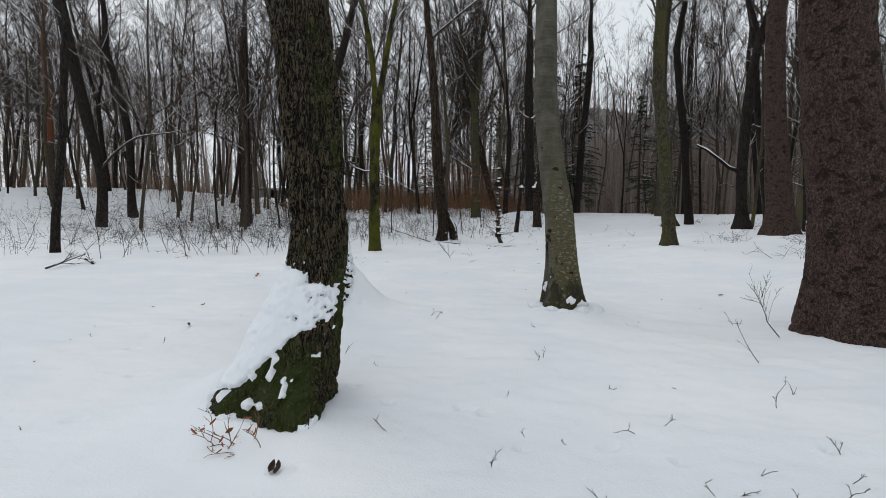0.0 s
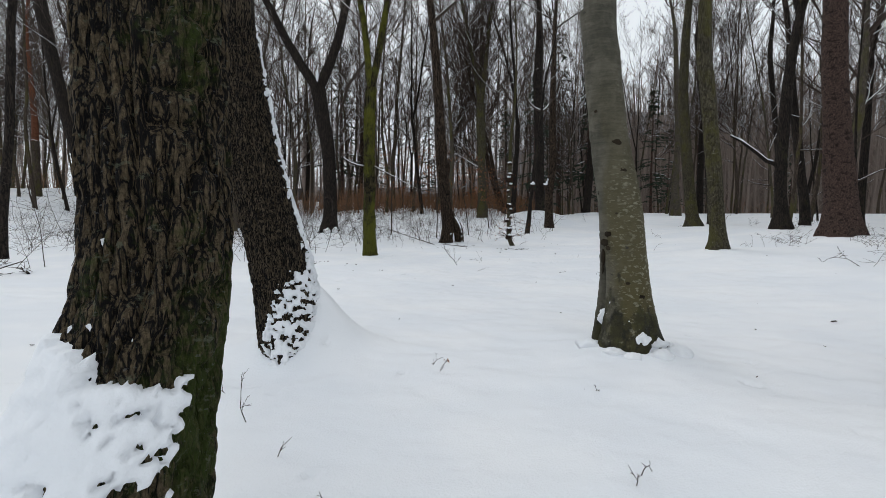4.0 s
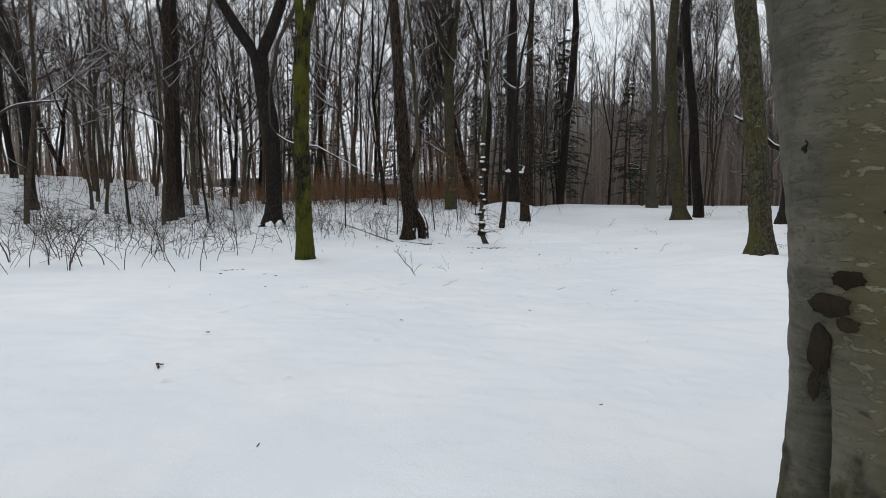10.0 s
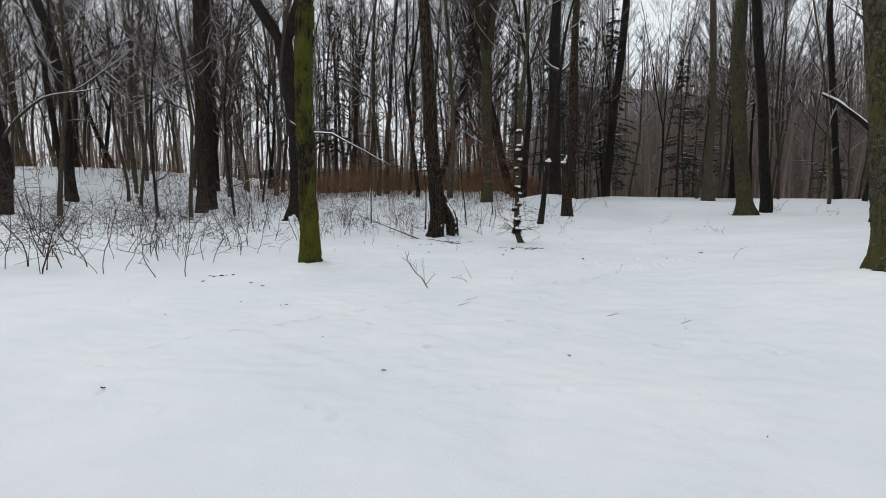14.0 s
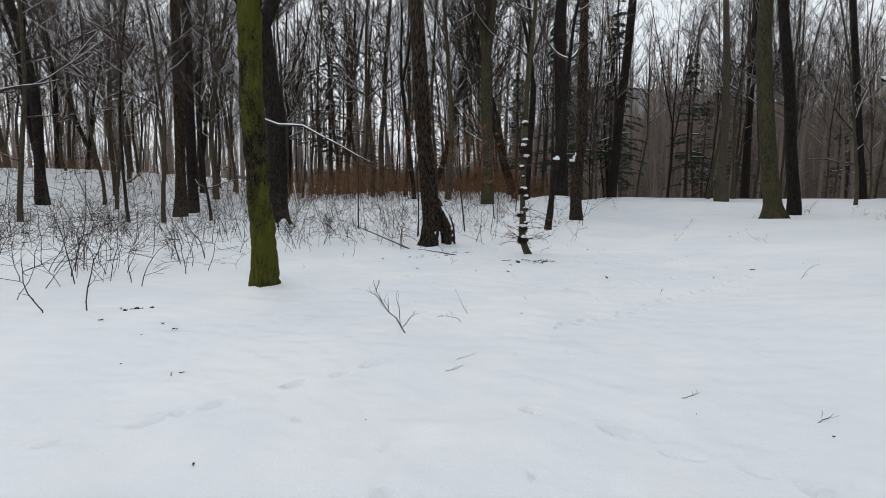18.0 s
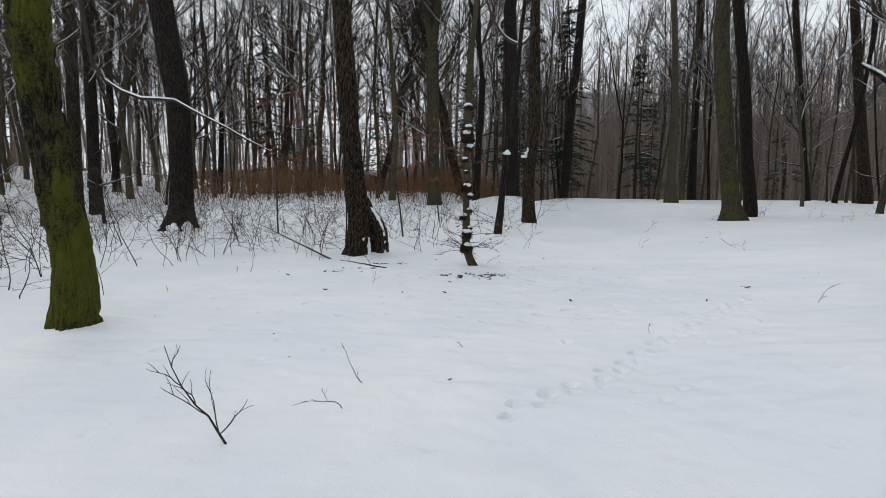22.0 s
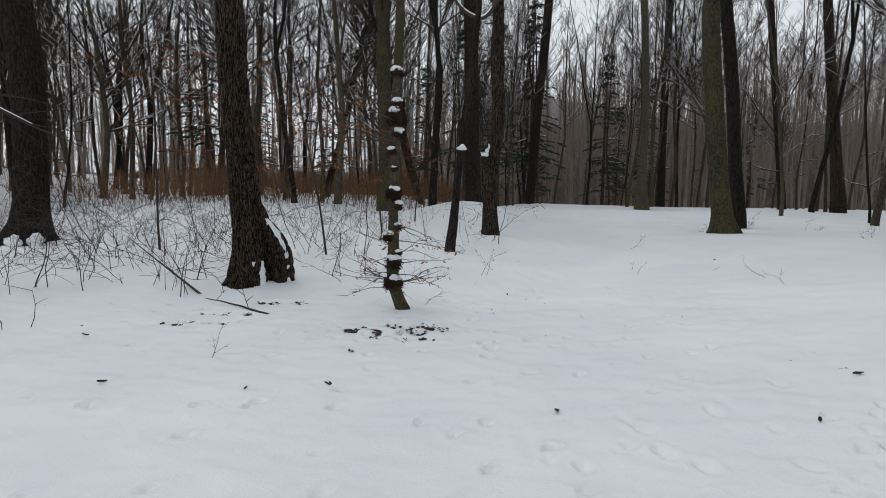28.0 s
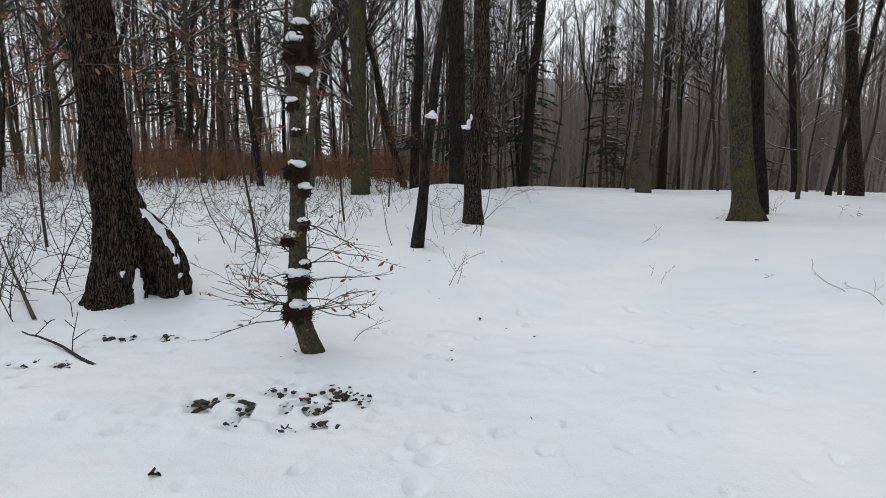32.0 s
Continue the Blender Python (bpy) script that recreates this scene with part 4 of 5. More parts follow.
random.seed(500)
placed = 0
first = {k: True for k in range(len(KINDS))}
for n in range(20000):
    if placed >= 312:
        break
    x, y = rand(-58, 60), rand(-14, 66) if random.random() < 0.25 else rand(28, 66)
    if placed < 26:
        x, y = rand(14, 36), rand(18, 38)
    elif placed < 62:
        x, y = rand(22, 46), rand(10, 30)
    elif placed < 90:
        x, y = rand(4, 32), rand(48, 66)
    if abs(x) > 20 + (y + 6) * 1.15 or open_ground(x, y) or not free(x, y, 1.25 if y > 40 else 1.7):
        continue
    if y < 12 and abs(x) < 14 or (x < 0 and y < 22 and x > -12):
        continue
    if -12 < x < 0 and y < 32 or (y < 34 and -20 < x < -12 and random.random() < 0.5):
        continue
    # fixed sight lines between known trunks stay open
    if y < 36 and -4 < x < 14:
        continue
    if x < -6 and random.random() < 0.2:
        continue
    if x > 32 and y > 32 and random.random() < 0.5 or (4 < x < 20 and random.random() < 0.25):
        continue
    beyond = x > 4 and y > 36
    near_left = x < -4 and y < 42
    if near_left and random.random() < 0.45:
        continue
    if beyond and (x > 12 or y < 50) and random.random() < 0.60:
        continue
    k = random.choice([2, 4, 6, 7, 8, 9, 10, 10, 11, 11] if beyond else [0, 2, 4, 6, 7, 8, 9, 10, 10, 11] if near_left else [0, 1, 2, 2, 3, 4, 4, 5, 6, 6, 7, 7, 8, 8, 9, 9])
    TAKEN.append((x, y))
    s = rand(0.85, 1.15) if beyond else rand(0.9, 1.3) if y > 44 else rand(0.85, 1.25)
    m = pose(x, y, float(land(x, y)) - 0.02, rand(-3, 3), rand(-3, 3), rand(0, 360)) @ Matrix.Diagonal((s, s, (rand(1.2, 1.45) if beyond or x > 14 else rand(0.9, 1.15)) * s, 1))
    if first[k]:
        KINDS[k].matrix_basis = m
        first[k] = False
    else:
        copy_thing(KINDS[k], Matrix.Identity(4)).matrix_basis = m
    placed += 1


# ---- conifers deeper in the wood ----
def conifer(seed, height, label):
    random.seed(seed)
    root = tree_root("spruce_tree", (0, 0, 0), label, "tree", "green spruces of the wood")
    trunk, green, snow = Geo(), Geo(), Geo()
    stem = branch_line((0, 0, -0.4), (0, 0, 1), height + 0.4, 8, 0, 0.015)
    trunk.tube(stem, np.linspace(height * 0.012, 0.01, 9), 7)
    for n in range(int(height * 7)):
        z = height * rand(0.22, 0.99) if n % 9 else height * rand(0.10, 0.3)
        far = (height - z) * 0.20 * rand(0.5, 1.1) + 0.2
        q = rand(0, 6.28)
        line = branch_line((0, 0, z), (math.cos(q), math.sin(q), 0.1), far, 4, -0.10, 0.1)
        trunk.tube(line, np.linspace(0.02, 0.005, 5), 3)
        for i in range(int(5 + far * 9)):
            s = rand(0.15, 1) * 4
            k = min(int(s), 3)
            p = line[k] + (line[k + 1] - line[k]) * (s - k)
            q2 = q + rand(-1.2, 1.2)
            spray = branch_line(p, (math.cos(q2), math.sin(q2), rand(-0.7, 0.1)), rand(0.12, 0.35), 2, -0.15)
            green.tube(spray, [0.03, 0.045, 0.008], 3)
        if random.random() < 0.12:
            snow.tube(line[1:] + [0, 0, 0.03], np.linspace(0.035, 0.015, 4), 4)
    part("trunk", trunk, BARK_SPRUCE, root)
    tagged(part("foliage", green, NEEDLE, root, "dark green hanging sprays"), kind="stuff")
    tagged(part("branch_snow", snow, SNOW, root), kind="stuff")
    return root


SPRUCES = [(conifer(201, 13, "dark green spruce standing in the bare wood")), (conifer(202, 17, "tall dark green spruce standing in the bare wood"))]
for n, (x, y, s) in enumerate([(4.6, 45, 1.0), (9.0, 62, 1.3), (2.2, 52, 0.8), (-8, 70, 1.0), (24, 68, 0.95), (30, 74, 1.1), (16, 72, 0.8), (-14, 64, 0.8), (38, 66, 1.0), (13, 66, 1.2), (19.3, 60, 1.15), (-17.5, 60, 1.3), (11.5, 57, 1.4)]):
    m = pose(x, y, float(land(x, y)), 0, 0, n * 67) @ Matrix.Scale(s, 4)
    if n < 2:
        SPRUCES[n].matrix_basis = m
    else:
        copy_thing(SPRUCES[n % 2], Matrix.Identity(4)).matrix_basis = m


# ---- shrubs and saplings on the snow ----
def shrub(seed, height, stems, label, material=TWIG, leaves=0, arch=0.0):
    random.seed(seed)
    root = tree_root("shrub", (0, 0, 0), label, "shrub", "bare shrubs under the trees")
    dry = Geo()
    for n in range(stems):
        wood = Geo()
        q = rand(0, 6.28)
        lie = rand(0.02, 0.42)
        wide = 0.10 + 0.22 * height
        line = branch_line((rand(-wide, wide), rand(-wide, wide), -0.08), (math.cos(q) * lie, math.sin(q) * lie, 1), height * rand(0.6, 1.05), 8, arch, 0.28)
        r = (0.0026 + height * 0.0030) * rand(0.6, 1.25)
        wood.tube(line, np.linspace(r, r * 0.35, 9), 5)
        for i in range(int(3 + height * 2.2)):
            k = random.randrange(2, 9)
            t = rand(0, 6.28)
            arm = branch_line(line[k], (math.cos(t), math.sin(t), rand(-0.25, 0.9)), height * rand(0.18, 0.5) * (1.2 - k / 10), 5, rand(-0.03, 0.03), 0.25)
            wood.tube(arm, np.linspace(r * 0.55, 0.0025, 6), 3)
            for u in range(random.randrange(0, 3)):
                t2 = t + rand(-1.2, 1.2)
                sub = branch_line(arm[random.randrange(1, 5)], (math.cos(t2), math.sin(t2), rand(-0.3, 0.8)), height * rand(0.08, 0.2), 3, 0.0, 0.25)
                wood.tube(sub, [0.0035, 0.003, 0.0025, 0.0015], 3)
        for i in range(leaves):
            p = line[random.randrange(2, 7)] + [rand(-0.25, 0.25), rand(-0.25, 0.25), rand(-0.1, 0.1)]
            leaf(dry, p, rand(0.02, 0.035))
        part("stem", wood, material, root)
    if leaves:
        tagged(part("foliage", dry, LEAF, root, "withered orange leaves", False), kind="stuff")
    return root


def leaf(geo, p, size, tilt=1.2):
    """A small folded, curled leaf with two halves and a lifted tip."""
    turn = Euler((rand(-tilt, tilt), rand(-tilt, tilt), rand(0, 6.28))).to_matrix()
    rows = []
    for u, w in ((-1.0, 0.06), (-0.35, 0.42), (0.35, 0.38), (1.0, 0.03)):
        rows.append([np.array(p) + np.array(turn @ Vector((u * size, v * w * size, (abs(v) * 0.35 + u * u * 0.25) * size))) for v in (-1, 0, 1)])
    geo.grid(np.array(rows))


SHRUBS = [
    shrub(301, 1.3, 2, "bare brown shrub with thin crossing stems"),
    shrub(302, 0.7, 3, "low bare shrub standing in the snow"),
    shrub(303, 1.9, 1, "tall thin bare sapling"),
    shrub(304, 0.45, 3, "small tuft of bare twigs in the snow"),
    shrub(305, 1.1, 3, "tangled bare brown shrub", TWIG_RED),
    shrub(306, 2.5, 1, "single bare sapling with side twigs"),
    shrub(307, 1.7, 3, "wide bare shrub with crossing branches"),
    shrub(308, 1.2, 2, "bare young beech with a few orange leaves", TWIG_RED, 6),
    shrub(309, 1.5, 2, "crooked bare shrub leaning over the snow"),
    shrub(310, 2.0, 2, "forked bare sapling with spreading twigs"),
    shrub(311, 2.7, 3, "tall crooked bare shrub with dark arching stems", arch=-0.05),
    shrub(312, 2.2, 4, "dense tangled bare shrub with crossing stems", arch=-0.03),
    shrub(313, 1.8, 2, "leaning dark sapling with long side twigs", arch=-0.07),
    shrub(314, 0.8, 6, "low arching bramble over the snow", arch=-0.24),
]


def leafy_sapling(x, y, height, seed, low):
    """A thin young beech that has kept its withered leaves."""
    random.seed(seed)
    z = float(snow_height(x, y))
    root = tree_root("beech_sapling", (x, y, z), "thin young beech with withered orange leaves", "young tree")
    stem = branch_line((0, 0, -0.1), (rand(-0.08, 0.08), rand(-0.08, 0.08), 1), height, 8, 0.02, 0.06)
    wood, dry = Geo(), Geo()
    wood.tube(stem, np.linspace(0.028, 0.006, 9), 7)
    for n in range(22):
        k = rand(low, 0.98) * 8
        p = stem[min(int(k), 7)]
        q = rand(0, 6.28)
        arm = branch_line(p, (math.cos(q), math.sin(q), rand(0.0, 0.5)), rand(0.6, 1.5), 5, 0.0, 0.14)
        wood.tube(arm, np.linspace(0.008, 0.002, 6), 4)
        boughs(wood, None, arm, 0.005, 0, 3, 1.2, 0.0, 0.002)
        for i in range(random.randrange(4, 13)):
            leaf(dry, arm[random.randrange(2, 6)] + [rand(-0.15, 0.15), rand(-0.15, 0.15), rand(-0.08, 0.02)], rand(0.03, 0.05))
    part("stem", wood, TWIG, root)
    tagged(part("foliage", dry, LEAF, root, "withered orange leaves", False), kind="stuff")


leafy_sapling(-1.9, 25.4, 4.6, 951, 0.5)
leafy_sapling(-0.4, 26.6, 4.2, 952, 0.5)
leafy_sapling(0.6, 30.5, 4.4, 953, 0.35)
leafy_sapling(-4.4, 27.0, 4.8, 954, 0.5)
leafy_sapling(1.6, 33.5, 3.6, 955, 0.2)

random.seed(600)
spots = []
for n in range(165):
    for _ in range(40):
        x, y = (rand(-16, 3.5), rand(11, 29)) if n % 5 else (rand(-26, 4.5), rand(14, 36))
        if x > -4.2 and y < 24.6 or (x > -6 - (y - 13) * -0.10 and y < 21) or (x > 1 and y < 27):
            continue
        if y < 12.5 + max(0, (x + 9)) * 0.55:
            continue
        if free(x, y, 0.5):
            break
    spots.append((x, y))
for n in range(38):
    spots.append((rand(7.4, 14), rand(9.5, 17.5)) if n < 30 else (rand(12, 24), rand(20, 34)))
spots += [(-5.0, 15.2), (-5.9, 15.9), (-6.6, 14.9), (-7.4, 16.2), (-5.4, 17.2), (-6.3, 17.8), (-8.2, 15.4), (-8.9, 17.0), (-4.9, 18.6), (-7.0, 19.0), (-9.6, 16.2), (-5.8, 19.8), (-10.4, 15.0), (-4.7, 21.4)]
spots += [(-9.35, 17.08), (-12.81, 21.27), (-7.06, 15.61), (-9.61, 20.48), (-6.93, 17.6), (-6.04, 18.93), (-7.38, 18.35), (-9.43, 17.54), (-7.92, 16.74), (-6.52, 20.02), (-4.22, 18.98), (-10.24, 21.7), (-6.45, 20.13), (-11.07, 30.39), (-7.36, 24.14), (-6.57, 24.22), (-5.37, 23.23), (-5.98, 27.49), (-5.74, 28.62), (-2.0, 22.9), (-1.7, 23.1)]
spots += [(-4.34, 23.27), (-5.74, 26.95), (-4.08, 29.17), (-3.33, 29.28), (-2.75, 32.35), (0.1, 24.6), (-2.38, 31.86), (-6.91, 29.98), (-2.3, 24.1), (-3.3, 23.4), (-12.5, 18.5), (-13.5, 23.5), (-15.5, 20.5), (-14.5, 26.5), (-11.6, 25.5), (-17.5, 24.5)]
used = set()
for n, (x, y) in enumerate(spots):
    right = 165 <= n < 203
    k = random.choice([1, 3, 13, 13, 13] if right else [0, 1, 2, 5, 6, 8, 9, 10, 10, 12, 12] if y < 30 else [0, 4, 4, 6, 6, 7, 9])
    s = rand(0.7, 1.15)
    if n >= 203:
        k, s = (6, 9, 8, 0)[n % 4], rand(1.05, 1.4)
    if n >= 217:
        k, s = (10, 11, 12, 11, 9)[n % 5], rand(0.75, 1.1)
    m = pose(x, y, float(snow_height(x, y)), rand(-10, 10), rand(-10, 10), rand(0, 360)) @ Matrix.Scale(s, 4)
    if k in used:
        copy_thing(SHRUBS[k], Matrix.Identity(4)).matrix_basis = m
    else:
        SHRUBS[k].matrix_basis = m
        used.add(k)


# ---- rusty undergrowth along the back of the wood ----
def low_scrub():
    """Thin twigs standing in the snow under the trees."""
    random.seed(690)
    scrub = Geo()
    for n in range(2500):
        x, y = rand(-30, 5), rand(21, 42)
        if x > -2 and y < 27 or (x > 1 and y < 32):
            continue
        if random.random() > 1.7 * float(vnoise(x * 0.55, y * 0.55, 0.0, 66)) - 0.25:
            continue
        z = float(land(x, y))
        high = rand(0.2, 1.2)
        line = branch_line((x, y, z - 0.08), (rand(-0.6, 0.6), rand(-0.6, 0.6), 1), high, 3, 0, 0.25)
        scrub.tube(line, [0.006, 0.005, 0.004, 0.002], 3)
        for i in range(random.randrange(1, 5)):
            twig = branch_line(line[random.randrange(1, 4)], (rand(-1, 1), rand(-1, 1), rand(0.0, 0.9)), high * rand(0.25, 0.6), 2, 0, 0.3)
            scrub.tube(twig, [0.004, 0.003, 0.002], 3)
    tagged(part("scrub", scrub, TWIG), "thin bare twigs standing in the snow", "undergrowth", kind="stuff")


low_scrub()


def brushwood():
    random.seed(700)
    stems, dry = Geo(), Geo()
    for n in range(14000):
        x = rand(-46, 34)
        y = rand(39, 62)
        if x > 5 and y < 58 + rand(-1, 3):
            continue
        patchy = float(vnoise(x * 0.22, y * 0.22, 0.0, 61)) * 0.7 + float(vnoise(x * 0.8, y * 0.8, 0.0, 62)) * 0.3
        thick = math.exp(-(((x + 4) / 13) ** 2)) * 0.75 + 0.13
        if random.random() > thick * (0.25 + 1.0 * patchy):
            continue
        z = float(hill(x, y))
        high = rand(0.4, 1.0) + 2.6 * patchy * rand(0.4, 1.1)
        line = branch_line((x, y, z - 0.1), (rand(-0.4, 0.4), rand(-0.4, 0.4), 1), high, 3, 0, 0.2)
        stems.tube(line, [0.015, 0.013, 0.010, 0.005], 3)
        for i in range(2):
            twig = branch_line(line[random.randrange(1, 3)], (rand(-1, 1), rand(-1, 1), 0.7), high * 0.4, 2, 0, 0.2)
            stems.tube(twig, [0.012, 0.009, 0.005], 3)
        if random.random() < 0.45 and -24 < x < 8:
            for i in range(3):
                leaf(dry, line[random.randrange(1, 4)] + [rand(-0.3, 0.3), rand(-0.3, 0.3), rand(-0.2, 0.2)], rand(0.03, 0.06))
    root = tagged(part("brushwood", stems, TWIG_RED), "rusty brown undergrowth behind the shrubs", "undergrowth", kind="stuff")
    tagged(part("foliage", dry, LEAF, root, "withered brown leaves", False), kind="stuff")


brushwood()


# ---- the far side of the valley ----
def far_wood():
    random.seed(800)
    geo = Geo()
    for n in range(1900):
        x, y = (rand(-150, 170), rand(60, 230) if n % 3 else rand(60, 90)) if n < 1500 else (rand(2, 95), rand(72, 120))
        if abs(x) > y * 1.05 + 4 or (x < -90 and n % 5 < 1):
            continue
        z = float(hill(x, y))
        high = rand(15, 25)
        line = branch_line((x, y, z - 0.5), (rand(-0.08, 0.08), rand(-0.08, 0.08), 1), high, 4, 0, 0.05)
        geo.tube(line, np.linspace(rand(0.12, 0.25), 0.04, 5), 4)
        for i in range(26):
            k = random.randrange(1, 5)
            q = rand(0, 6.28)
            twig = branch_line(line[k] - [0, 0, rand(0, 3)], (math.cos(q), math.sin(q), rand(0.4, 1.6)), rand(1.2, 4.2), 2, 0.1, 0.15)
            geo.tube(twig, [0.035, 0.024, 0.012], 3)
    tagged(part("far_wood", geo, HAZED_WOOD), "bare brown wood on the far slope, paled by painted haze", "wood", kind="stuff")


far_wood()


def far_hill():
    """The wooded ridge across the valley, beyond the trees."""
    random.seed(810)
    x, y = np.meshgrid(np.arange(-520, 521, 4.0), np.arange(170, 420, 4.0))
    z = hill(x, y) + 1 + 4 * smooth(x, -40, 40) + 6 * fractal(x * 0.03, y * 0.03, 0.0, 91) + 1.5 * vnoise(x * 0.16, y * 0.16, 0.0, 92)
    geo = Geo()
    geo.grid(np.stack([x, y, z], -1))
    tagged(part("backdrop", geo, HAZED_HILL), "wooded ridge in the distance, with haze grey in its colour", "hill", kind="structure")


far_hill()


def near_ridge():
    """The brown wooded slope that closes the view beyond the clearing."""
    x, y = np.meshgrid(np.arange(4, 260, 1.6), np.arange(76, 200, 1.6))
    lift = 7.5 * smooth(y, 76, 90) * smooth(x, 4, 26)
    z = hill(x, y) - 1.0 + lift + 4.5 * smooth(y, 78, 92) * (fractal(x * 0.22, y * 0.22, 0.0, 93) - 0.3) + 1.2 * (vnoise(x * 0.45, y * 0.45, 0.0, 94) - 0.5)
    geo = Geo()
    geo.grid(np.stack([x, y, z], -1))
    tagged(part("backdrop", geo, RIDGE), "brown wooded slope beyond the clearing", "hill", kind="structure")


near_ridge()


# ---- parts of the near trees ----
def lump(geo, centre, size, seed, squash=(1, 1, 1), rough=0.35, rows=9, cols=14):
    """A rounded uneven clump."""
    v, u = np.linspace(0.02, np.pi - 0.02, rows), np.arange(cols) / cols * 2 * np.pi
    d = np.stack([np.sin(v)[:, None] * np.cos(u), np.sin(v)[:, None] * np.sin(u), np.cos(v)[:, None] + 0 * u], -1)
    r = size * (1 + rough * 2 * (fractal(d[..., 0] * 2.2 + seed, d[..., 1] * 2.2, d[..., 2] * 2.2, seed) - 0.5))
    geo.grid(np.asarray(centre) + d * r[..., None] * np.asarray(squash), True)


def ledge_snow(parent, centre, size, seed, squash=(1, 1, 0.6), label="", name="snow_cap"):
    geo = Geo()
    lump(geo, centre, size, seed, squash, 0.55, 12, 18)
    return part(name, geo, SNOW, parent, label)



# the beech's healed scars
for n, (turn, z, s) in enumerate([(-2.72, 0.98, 0.040), (-2.50, 1.06, 0.030), (-2.52, 0.93, 0.022), (-2.90, 0.84, 0.046), (-3.02, 0.72, 0.026), (-1.5, 1.90, 0.034), (-1.42, 1.64, 0.026), (-1.62, 1.42, 0.010), (-2.0, 1.25, 0.010), (-2.9, 1.45, 0.018), (-1.2, 0.50, 0.024), (-1.75, 0.62, 0.016), (-2.4, 2.2, 0.016)]):
    axis = TRUNKS["beech"]
    z += axis[0][2]
    cx, cy, cr = (float(np.interp(z, [p[2] for p in axis], [p[k] for p in axis])) for k in (0, 1, 3))
    scar = Geo()
    lump(scar, (0, 0, 0), s, 60 + n, (0.22, 0.75, 1.6) if n in (3, 4, 9) else (0.25, 1.25, 0.8), 0.5, 13, 20)
    ob = part("bark_scar", scar, SCAR, BEECH_ROOT, "dark healed branch scar")
    ob.location = (cx - BEECH_AT[0] + cr * math.cos(turn), cy - BEECH_AT[1] + cr * math.sin(turn), z - BEECH_AT[2])
    ob.rotation_euler = (0, 0, turn)

# snow heaped round the beech's foot
for k, (turn, far, size) in enumerate([(-2.95, 0.37, 0.09), (-2.2, 0.36, 0.07), (-1.75, 0.39, 0.06), (-1.1, 0.40, 0.08), (-0.55, 0.42, 0.10), (-0.2, 0.38, 0.08)]):
    x, y = BEECH_AT[0] + far * math.cos(turn), BEECH_AT[1] + far * math.sin(turn)
    ledge_snow(BEECH_ROOT, (x - BEECH_AT[0], y - BEECH_AT[1], float(snow_height(x, y)) - BEECH_AT[2] - 0.01), size, 940 + k, (1.3, 1.0, 0.7))

# burls of the knotty tree, each with its cap of snow
KNOTS = [(0.38, 0.14, -0.01), (0.66, 0.122, 0.01), (0.79, 0.061, 0.06), (1.02, 0.085, -0.05), (1.16, 0.067, 0.05), (1.45, 0.073, 0.05), (1.62, 0.116, -0.01), (1.95, 0.061, 0.0), (2.2, 0.079, -0.03), (2.45, 0.086, 0.02), (2.68, 0.157, 0.0), (2.84, 0.119, 0.02), (3.3, 0.086, 0.0)]
random.seed(900)
for n, (z, s, dx) in enumerate(KNOTS):
    s, dx = s * 0.95, dx * 1.1
    axis = TRUNKS["burl_tree"]
    zz = z + axis[0][2]
    cx = float(np.interp(zz, [p[2] for p in axis], [p[0] for p in axis])) - KNOT_AT[0] + dx
    cy = float(np.interp(zz, [p[2] for p in axis], [p[1] for p in axis])) - KNOT_AT[1] - 0.03
    geo = Geo()
    lump(geo, (cx, cy, z), s * 0.85, 70 + n, (1, 1, 0.95), 0.8, 14, 20)
    for i in range(int(110 * s / 0.1)):
        q, e = rand(0, 6.28), rand(-0.9, 0.6)
        d = np.array([math.cos(q), math.sin(q), e])
        geo.tube(branch_line((cx, cy, z) + d * s * 0.65, d + [rand(-0.5, 0.5), rand(-0.5, 0.5), rand(-0.6, 0.1)], s * rand(0.35, 0.7), 3, -0.1, 0.35), [0.007, 0.006, 0.004, 0.0015], 3)
    burl = part("burl", geo, BURL, KNOT_ROOT, "shaggy dark burl")
    if s > 0.055:
        ledge_snow(burl, (cx + rand(-0.3, 0.3) * s, cy - 0.3 * s, z + s * 0.60), s * rand(0.55, 0.85), 90 + n, (1.15, 0.9, 0.6))
leaves = Geo()
shoots = Geo()
for n in range(34):
    q, z = rand(0, 6.28), rand(0.25, 1.25)
    line = branch_line((-0.10, 0.05, z), (math.cos(q), math.sin(q) - 0.3, rand(-0.2, 0.45)), rand(0.35, 0.95), 6, -0.01, 0.26)
    shoots.tube(line, np.linspace(0.006, 0.002, 7), 4)
    boughs(shoots, None, line, 0.004, 0, 3, 1.1, 0.0, 0.0025)
    for i in range(random.randrange(0, 6)):
        leaf(leaves, line[random.randrange(3, 7)] + [rand(-0.06, 0.06), rand(-0.06, 0.06), -0.03], rand(0.02, 0.032))
for n in range(11):
    q, z = rand(2.2, 4.4), rand(1.9, 3.4)
    line = branch_line((-0.14, 0.25, z), (math.cos(q), math.sin(q), rand(-0.1, 0.4)), rand(0.9, 2.1), 8, -0.02, 0.16)
    shoots.tube(line, np.linspace(0.009, 0.002, 9), 4)
    boughs(shoots, None, line, 0.005, 0, 3, 1.3, 0.0, 0.002)
    for i in range(random.randrange(3, 9)):
        leaf(leaves, line[random.randrange(4, 9)] + [rand(-0.1, 0.1), rand(-0.1, 0.1), -0.04], rand(0.024, 0.040))
tagged(part("twigwork", shoots, TWIG, KNOT_ROOT, "thin side shoots"), kind="stuff")
tagged(part("foliage", leaves, LEAF, KNOT_ROOT, "withered orange leaves", False), kind="stuff")

